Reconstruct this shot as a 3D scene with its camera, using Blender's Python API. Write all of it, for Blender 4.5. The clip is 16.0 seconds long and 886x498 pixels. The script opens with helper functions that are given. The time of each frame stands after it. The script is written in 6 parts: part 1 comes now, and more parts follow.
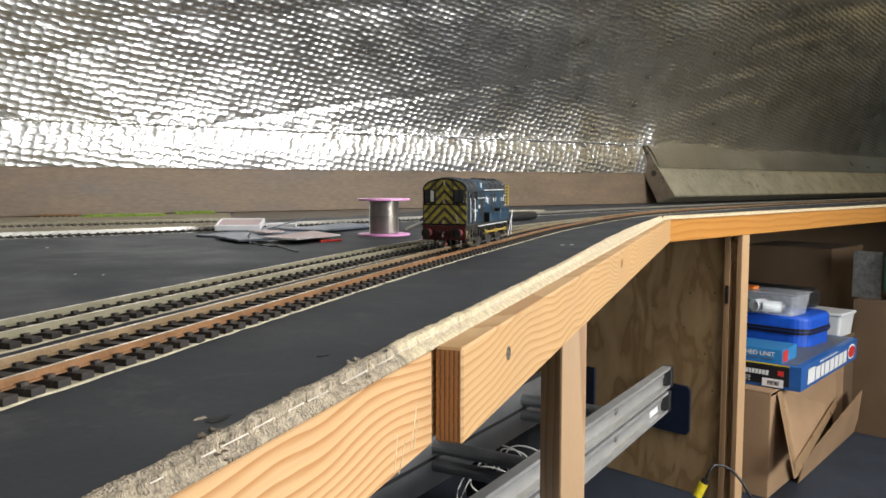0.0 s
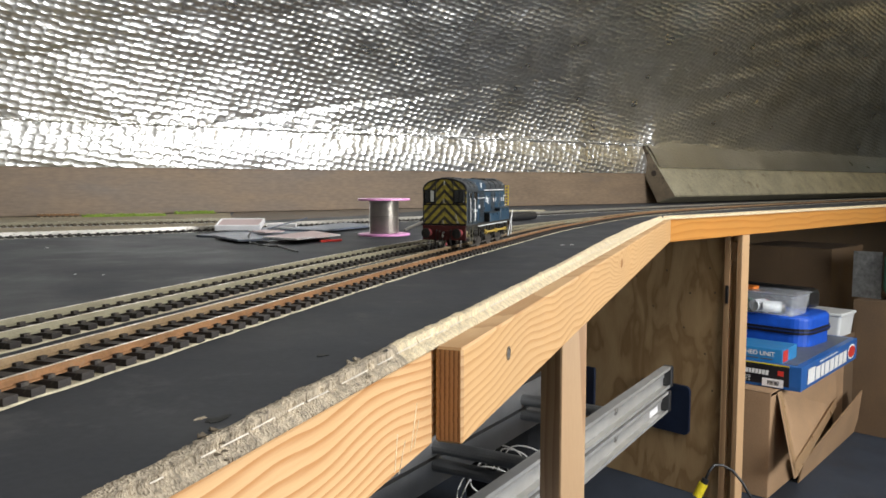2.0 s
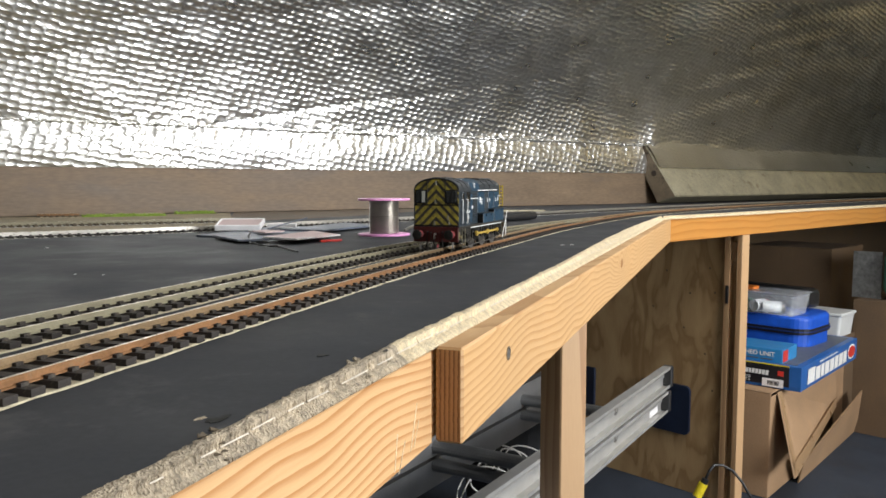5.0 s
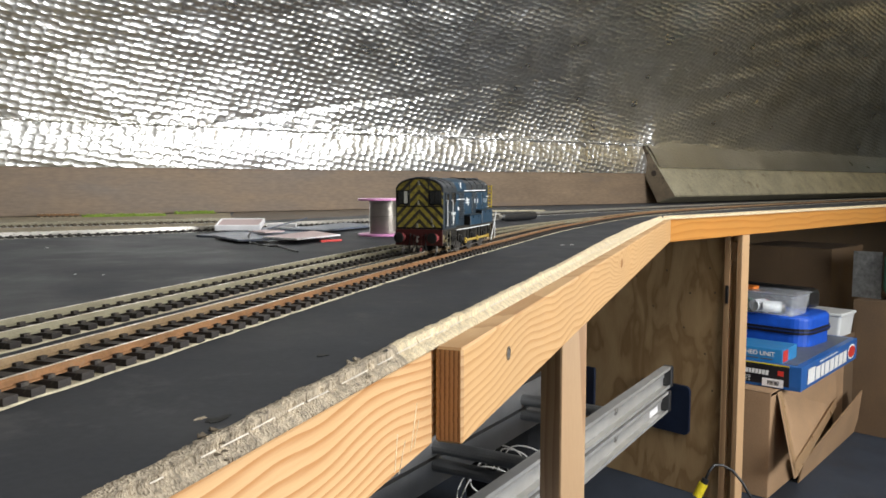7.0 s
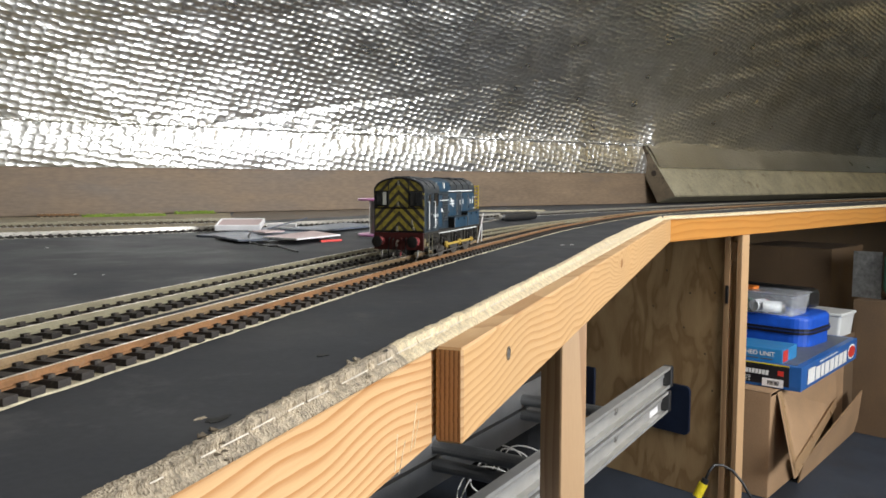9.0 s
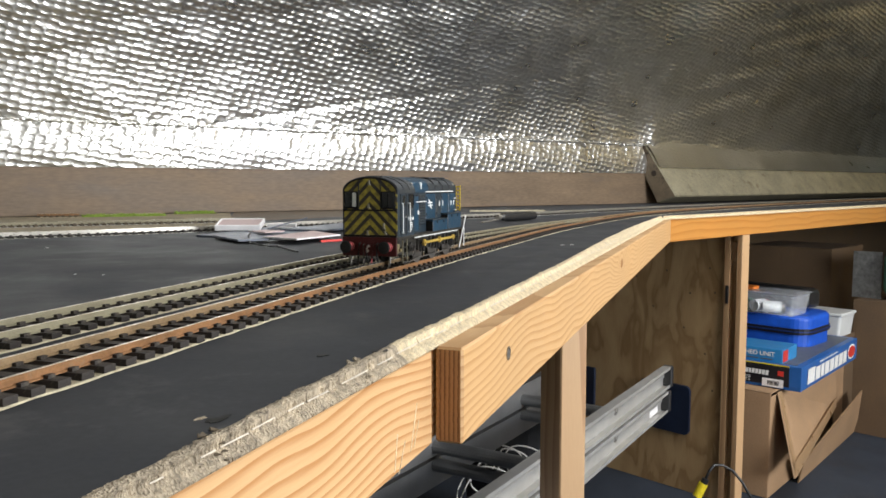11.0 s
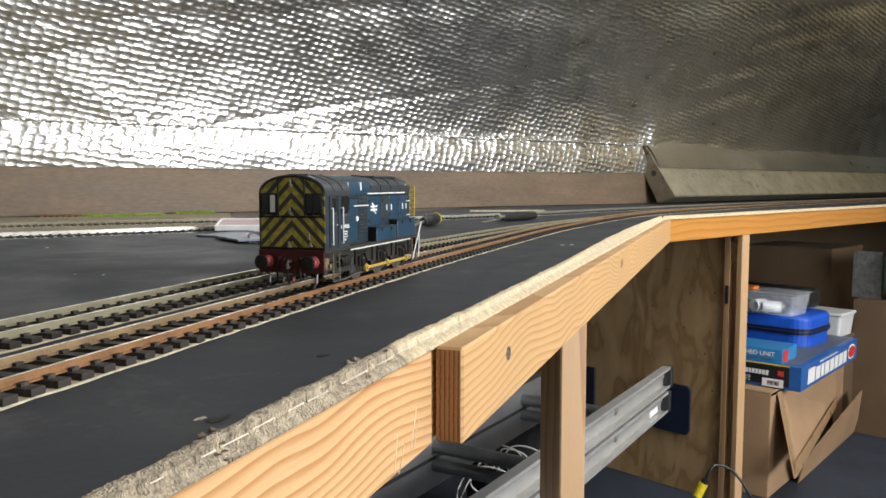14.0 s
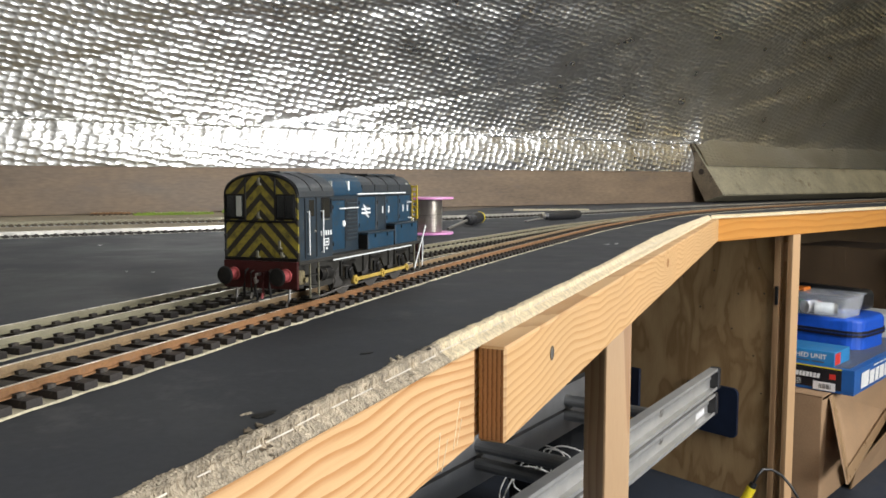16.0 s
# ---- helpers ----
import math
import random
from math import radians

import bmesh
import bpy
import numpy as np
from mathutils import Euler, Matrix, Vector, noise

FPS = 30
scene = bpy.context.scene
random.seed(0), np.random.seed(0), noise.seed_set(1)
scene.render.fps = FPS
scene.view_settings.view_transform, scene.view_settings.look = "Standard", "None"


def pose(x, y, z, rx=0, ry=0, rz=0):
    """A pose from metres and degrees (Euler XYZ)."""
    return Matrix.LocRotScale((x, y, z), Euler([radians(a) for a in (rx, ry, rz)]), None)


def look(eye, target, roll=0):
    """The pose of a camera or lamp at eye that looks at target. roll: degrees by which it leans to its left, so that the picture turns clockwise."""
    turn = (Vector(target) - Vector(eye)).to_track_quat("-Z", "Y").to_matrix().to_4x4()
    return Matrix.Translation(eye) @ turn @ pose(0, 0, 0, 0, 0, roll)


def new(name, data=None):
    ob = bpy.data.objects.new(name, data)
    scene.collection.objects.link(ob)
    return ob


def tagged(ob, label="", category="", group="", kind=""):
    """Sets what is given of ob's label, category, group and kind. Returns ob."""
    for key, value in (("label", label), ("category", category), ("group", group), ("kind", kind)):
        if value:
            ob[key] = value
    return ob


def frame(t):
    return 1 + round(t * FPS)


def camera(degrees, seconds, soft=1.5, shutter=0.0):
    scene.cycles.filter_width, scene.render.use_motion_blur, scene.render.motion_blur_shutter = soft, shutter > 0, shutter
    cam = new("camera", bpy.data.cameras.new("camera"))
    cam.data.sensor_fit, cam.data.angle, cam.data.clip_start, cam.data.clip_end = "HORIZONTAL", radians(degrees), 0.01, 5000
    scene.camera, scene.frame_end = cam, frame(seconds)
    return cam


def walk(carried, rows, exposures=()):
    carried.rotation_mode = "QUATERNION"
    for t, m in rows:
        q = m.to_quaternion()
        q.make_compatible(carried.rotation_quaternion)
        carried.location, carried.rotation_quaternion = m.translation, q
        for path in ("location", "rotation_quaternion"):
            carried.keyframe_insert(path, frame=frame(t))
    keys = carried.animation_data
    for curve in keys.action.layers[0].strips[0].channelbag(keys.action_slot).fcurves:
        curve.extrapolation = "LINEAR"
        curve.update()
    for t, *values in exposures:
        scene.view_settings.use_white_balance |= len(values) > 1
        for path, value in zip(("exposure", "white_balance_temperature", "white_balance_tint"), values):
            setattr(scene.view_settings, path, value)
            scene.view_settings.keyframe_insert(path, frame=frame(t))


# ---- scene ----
cam = camera(58.5, 16.0, soft=1.6)
TILT = 4.737          # degrees the lens points below the horizon
EYE = (0.0, 0.0, 0.99)
CAMERA_TURN = [(0.0, 0.0, 0.0, 0.0), (13.5, 0.0, 0.0, 0.0), (14.0, 0.0, 0.0, 0.0), (14.5, 0.131, 0.0, -0.014),
               (15.0, 0.429, 0.0, -0.006), (15.5, 1.454, -0.049, -0.033), (16.0, 3.149, -0.086, -0.051)]


def camera_pose(turn, nod, roll):
    return Matrix.Translation(EYE) @ pose(0, 0, 0, 0, 0, turn) @ pose(0, 0, 0, 90 - TILT + nod, 0, 0) @ pose(0, 0, 0, 0, 0, roll)


walk(cam, [(t, camera_pose(a, b, c)) for t, a, b, c in CAMERA_TURN], exposures=[(0.0, 0.0), (16.0, 0.0)])

# ------------------------------------------------------------------ light
world = bpy.data.worlds.new("world")
scene.world = world
world.use_nodes = True
wn = world.node_tree.nodes
sky = wn.new("ShaderNodeTexSky")
sky.sky_type = "NISHITA"
sky.sun_disc = False
sky.sun_elevation, sky.sun_rotation = radians(35), radians(200)
wn["Background"].inputs["Strength"].default_value = 0.1
world.node_tree.links.new(sky.outputs[0], wn["Background"].inputs[0])


def area_lamp(name, eye, target, wide, high, power, colour):
    lamp = bpy.data.lights.new(name, "AREA")
    lamp.shape, lamp.size, lamp.size_y = "RECTANGLE", wide, high
    lamp.energy, lamp.color = power, colour
    ob = new(name, lamp)
    ob.matrix_world = look(eye, target)
    return ob


area_lamp("window_light", (3.36, -0.75, 1.5), (0.0, 1.1, 1.2), 1.5, 1.2, 200, (0.95, 0.975, 1.0))
area_lamp("ceiling_tube", (1.35, 1.45, 2.3), (1.2, 1.4, 0.0), 1.2, 0.14, 26, (1.0, 0.98, 0.96))
# Unseen fill added to brighten the far walls that the right-hand foil mirrors.
area_lamp("far_tube", (2.85, 3.6, 1.9), (3.4, 4.0, 1.0), 1.2, 0.14, 6, (1.0, 0.9, 0.66))


# -------------------------------------------------------------- materials
def mat(name, base, rough=0.6, metal=0.0):
    m = bpy.data.materials.new(name)
    m.use_nodes = True
    b = m.node_tree.nodes["Principled BSDF"]
    b.inputs["Base Color"].default_value = (*base, 1)
    b.inputs["Roughness"].default_value = rough
    b.inputs["Metallic"].default_value = metal
    return m


def node(m, kind, **values):
    n = m.node_tree.nodes.new(kind)
    for key, v in values.items():
        n.inputs[key.replace("_", " ")].default_value = v
    return n


def link(m, a, b):
    m.node_tree.links.new(a, b)


def bsdf(m):
    return m.node_tree.nodes["Principled BSDF"]


def coords(m, scale=(1, 1, 1), which="Object"):
    tc = m.node_tree.nodes.new("ShaderNodeTexCoord")
    mp = m.node_tree.nodes.new("ShaderNodeMapping")
    mp.inputs["Scale"].default_value = scale
    link(m, tc.outputs[which], mp.inputs["Vector"])
    return mp.outputs["Vector"]


def ramp(m, fac, stops):
    r = m.node_tree.nodes.new("ShaderNodeValToRGB")
    while len(r.color_ramp.elements) < len(stops):
        r.color_ramp.elements.new(0.5)
    for e, (p, c) in zip(r.color_ramp.elements, stops):
        e.position, e.color = p, (*c, 1) if len(c) == 3 else c
    link(m, fac, r.inputs[0])
    return r.outputs[0]


def bump(m, height, strength=0.3, distance=0.001, normal=None):
    b = node(m, "ShaderNodeBump", Strength=strength, Distance=distance)
    link(m, height, b.inputs["Height"])
    if normal is not None:
        link(m, normal, b.inputs["Normal"])
    link(m, b.outputs[0], bsdf(m).inputs["Normal"])
    return b.outputs[0]


def mixed(m, fac, a, b, mode="MIX"):
    n = m.node_tree.nodes.new("ShaderNodeMix")
    n.data_type, n.blend_type = "RGBA", mode
    for sock, v in ((n.inputs[0], fac), (n.inputs[6], a), (n.inputs[7], b)):
        if hasattr(v, "links"):
            link(m, v, sock)
        elif isinstance(v, (int, float)):
            sock.default_value = v
        else:
            sock.default_value = (*v, 1)
    return n.outputs[2]


def worn(name, base, rough=0.6, metal=0.0, size=40.0, amount=0.35, grain=400.0, relief=0.15, depth=0.0005, spots=None, stretch=(1, 1, 1)):
    """A surface with large blotches and fine grain."""
    m = mat(name, base, rough, metal)
    v = coords(m, stretch)
    big = node(m, "ShaderNodeTexNoise", Scale=size, Detail=5.0, Roughness=0.6)
    fine = node(m, "ShaderNodeTexNoise", Scale=grain, Detail=3.0)
    link(m, v, big.inputs["Vector"]), link(m, v, fine.inputs["Vector"])
    dark = tuple(c * (1 - amount) for c in base)
    light = tuple(min(1, c * (1 + amount)) for c in base)
    col = ramp(m, big.outputs[0], [(0.3, dark), (0.7, light)])
    col = mixed(m, 0.3, col, ramp(m, fine.outputs[0], [(0.35, dark), (0.65, light)]))
    if spots:
        sp = node(m, "ShaderNodeTexNoise", Scale=size * 1.7, Detail=8.0, Roughness=0.7)
        link(m, v, sp.inputs["Vector"])
        col = mixed(m, ramp(m, sp.outputs[0], [(0.56, (0, 0, 0)), (0.68, (1, 1, 1))]), col, spots)
    link(m, col, bsdf(m).inputs["Base Color"])
    rr = ramp(m, big.outputs[0], [(0.3, (rough * 0.8,) * 3), (0.7, (min(1, rough * 1.15),) * 3)])
    link(m, rr, bsdf(m).inputs["Roughness"])
    bump(m, fine.outputs[0], relief, depth)
    return m


def timber(name, light, dark, along=(1, 22, 22), rings=9.0, rough=0.55, wave=1.0, bands="Z", knot=None):
    """Sawn softwood: stretched growth rings with cathedral bends, running along object x."""
    m = mat(name, light, rough)
    v = coords(m, along)
    bend = node(m, "ShaderNodeTexNoise", Scale=0.6, Detail=2.0, Roughness=0.4)
    link(m, coords(m, (7, 13, 13) if bands == "Z" else (13, 13, 4)), bend.inputs["Vector"])
    push = node(m, "ShaderNodeVectorMath")
    push.operation = "MULTIPLY_ADD"
    push.inputs[1].default_value = (0.0, (1.5 if bands == "Y" else 0.9) * wave, (0.2 if bands == "Y" else 1.5) * wave)
    link(m, bend.outputs["Color"], push.inputs[0])
    link(m, v, push.inputs[2])
    w = node(m, "ShaderNodeTexWave", Scale=rings * 0.1, Distortion=1.2, Detail=2.0, Detail_Scale=2.5)
    w.wave_type, w.bands_direction, w.wave_profile = "BANDS", bands, "SAW"
    flow = push.outputs[0]
    if knot:
        near_ = node(m, "ShaderNodeVectorMath")
        near_.operation = "DISTANCE"
        link(m, coords(m, (0.42, 0.0, 1.0)), near_.inputs[0])
        near_.inputs[1].default_value = (0.42 * knot[0], 0.0, knot[1])
        swell = ramp(m, near_.outputs["Value"], [(0.0, (1, 1, 1)), (0.006, (0.72, 0.72, 0.72)), (0.018, (0.3, 0.3, 0.3)), (0.05, (0, 0, 0))])
        turn = node(m, "ShaderNodeVectorMath")
        turn.operation = "MULTIPLY_ADD"
        turn.inputs[1].default_value = (0.0, 0.0, 0.9)
        link(m, swell, turn.inputs[0])
        link(m, flow, turn.inputs[2])
        flow = turn.outputs[0]
    link(m, flow, w.inputs["Vector"])
    fibre = node(m, "ShaderNodeTexNoise", Scale=14.0, Detail=6.0, Roughness=0.65)
    link(m, coords(m, (2, 40, 40) if bands == "Z" else (40, 40, 2)), fibre.inputs["Vector"])
    mid = tuple(0.8 * a + 0.2 * b for a, b in zip(light, dark))
    col = ramp(m, w.outputs["Fac"], [(0.0, light), (0.5, mid), (0.87, dark), (0.97, dark), (1.0, light)])
    col = mixed(m, 0.22, col, ramp(m, fibre.outputs[0], [(0.3, dark), (0.7, light)]))
    patch = node(m, "ShaderNodeTexNoise", Scale=5.0, Detail=4.0)
    link(m, coords(m), patch.inputs["Vector"])
    col = mixed(m, 0.35, col, ramp(m, patch.outputs[0], [(0.35, tuple(c * 0.75 for c in light)), (0.65, light)]), "MULTIPLY")
    link(m, col, bsdf(m).inputs["Base Color"])
    bump(m, fibre.outputs[0], 0.25, 0.0006)
    return m


def ply_material():
    """Rotary-cut plywood: tan face with brown flame-shaped patches and fine upright grain."""
    m = mat("plywood", (0.52, 0.36, 0.19), 0.5)
    flame = node(m, "ShaderNodeTexNoise", Scale=1.0, Detail=3.0, Roughness=0.45, Distortion=0.9)
    link(m, coords(m, (11, 11, 4.2)), flame.inputs["Vector"])
    fibre = node(m, "ShaderNodeTexNoise", Scale=12.0, Detail=6.0, Roughness=0.7)
    link(m, coords(m, (30, 30, 1.6)), fibre.inputs["Vector"])
    broad = node(m, "ShaderNodeTexNoise", Scale=3.0, Detail=3.0)
    link(m, coords(m, (1, 1, 0.5)), broad.inputs["Vector"])
    tan, mid, brown = (0.56, 0.39, 0.205), (0.46, 0.305, 0.15), (0.30, 0.175, 0.075)
    col = ramp(m, flame.outputs[0], [(0.40, tan), (0.50, mid), (0.535, brown), (0.60, (0.36, 0.22, 0.1)), (0.66, mid), (0.74, tan)])
    col = mixed(m, 0.3, col, ramp(m, fibre.outputs[0], [(0.3, brown), (0.7, tan)]))
    col = mixed(m, 0.5, col, ramp(m, broad.outputs[0], [(0.3, (0.7, 0.66, 0.6)), (0.7, (1, 1, 1))]), "MULTIPLY")
    link(m, col, bsdf(m).inputs["Base Color"])
    bump(m, fibre.outputs[0], 0.2, 0.0005)
    return m


def foil_material():
    """Aluminium bubble insulation: rows of round blisters under long creases and a fine scrim."""
    m = mat("foil", (0.86, 0.86, 0.85), 0.2, 1.0)
    uv = m.node_tree.nodes.new("ShaderNodeUVMap")
    wob = node(m, "ShaderNodeTexNoise", Scale=9.0, Detail=2.0, Roughness=0.5)
    crease = node(m, "ShaderNodeTexNoise", Scale=2.2, Detail=1.5, Distortion=0.6)
    link(m, uv.outputs[0], wob.inputs["Vector"]), link(m, uv.outputs[0], crease.inputs["Vector"])
    drift = node(m, "ShaderNodeVectorMath")
    drift.operation = "MULTIPLY_ADD"
    drift.inputs[1].default_value = (0.012, 0.012, 0.0)
    link(m, wob.outputs["Color"], drift.inputs[0])
    link(m, uv.outputs[0], drift.inputs[2])
    mp = m.node_tree.nodes.new("ShaderNodeMapping")
    mp.inputs["Scale"].default_value = (36, 54, 1)
    mp.inputs["Rotation"].default_value = (0, 0, radians(11))
    link(m, drift.outputs[0], mp.inputs["Vector"])
    cells = node(m, "ShaderNodeTexVoronoi", Scale=1.0, Randomness=0.38)
    cells.voronoi_dimensions, cells.feature = "2D", "SMOOTH_F1"
    cells.inputs["Smoothness"].default_value = 0.35
    link(m, mp.outputs[0], cells.inputs["Vector"])
    dome = ramp(m, cells.outputs["Distance"], [(0.0, (1, 1, 1)), (0.28, (0.86, 0.86, 0.86)), (0.46, (0.3, 0.3, 0.3)), (0.6, (0, 0, 0))])
    fine = node(m, "ShaderNodeTexNoise", Scale=140.0, Detail=3.0)
    link(m, uv.outputs[0], fine.inputs["Vector"])
    n1 = bump(m, crease.outputs[0], 0.4, 0.02)
    n2 = bump(m, wob.outputs[0], 0.4, 0.003, n1)
    n3 = bump(m, fine.outputs[0], 0.25, 0.0004, n2)
    bump(m, dome, 0.5, 0.0044, n3)
    rr = ramp(m, wob.outputs[0], [(0.3, (0.27,) * 3), (0.7, (0.38,) * 3)])
    link(m, rr, bsdf(m).inputs["Roughness"])
    link(m, ramp(m, crease.outputs[0], [(0.3, (0.7, 0.69, 0.65)), (0.7, (0.87, 0.87, 0.87))]), bsdf(m).inputs["Base Color"])
    return m


def wasp_material():
    """Yellow and black chevrons of weathered paint, pointing up at the middle."""
    m = mat("wasp_stripes", (0.4, 0.3, 0.02), 0.45)
    tc = m.node_tree.nodes.new("ShaderNodeTexCoord")
    sep = m.node_tree.nodes.new("ShaderNodeSeparateXYZ")
    link(m, tc.outputs["Object"], sep.inputs[0])

    def op(kind, a, b=0.0):
        n = m.node_tree.nodes.new("ShaderNodeMath")
        n.operation = kind
        for s, v in zip(n.inputs, (a, b)):
            if isinstance(v, (int, float)):
                s.default_value = v
            else:
                link(m, v, s)
        return n.outputs[0]

    run = op("ADD", sep.outputs["Z"], op("ABSOLUTE", sep.outputs["Y"]))
    part_of = op("FRACT", op("DIVIDE", op("ADD", run, 0.0053), 0.0107))
    grime = node(m, "ShaderNodeTexNoise", Scale=180.0, Detail=6.0, Roughness=0.7)
    link(m, tc.outputs["Object"], grime.inputs["Vector"])
    col = mixed(m, op("GREATER_THAN", part_of, 0.45), (0.018, 0.014, 0.010), (0.33, 0.265, 0.028))
    col = mixed(m, ramp(m, grime.outputs[0], [(0.40, (0, 0, 0)), (0.70, (0.85, 0.85, 0.85))]), col, (0.03, 0.022, 0.013))
    link(m, col, bsdf(m).inputs["Base Color"])
    bump(m, grime.outputs[0], 0.1, 0.0002)
    return m


def clear_material(name, tint, rough=0.05):
    m = mat(name, tint, rough)
    bsdf(m).inputs["Transmission Weight"].default_value = 0.9
    bsdf(m).inputs["IOR"].default_value = 1.15
    return m


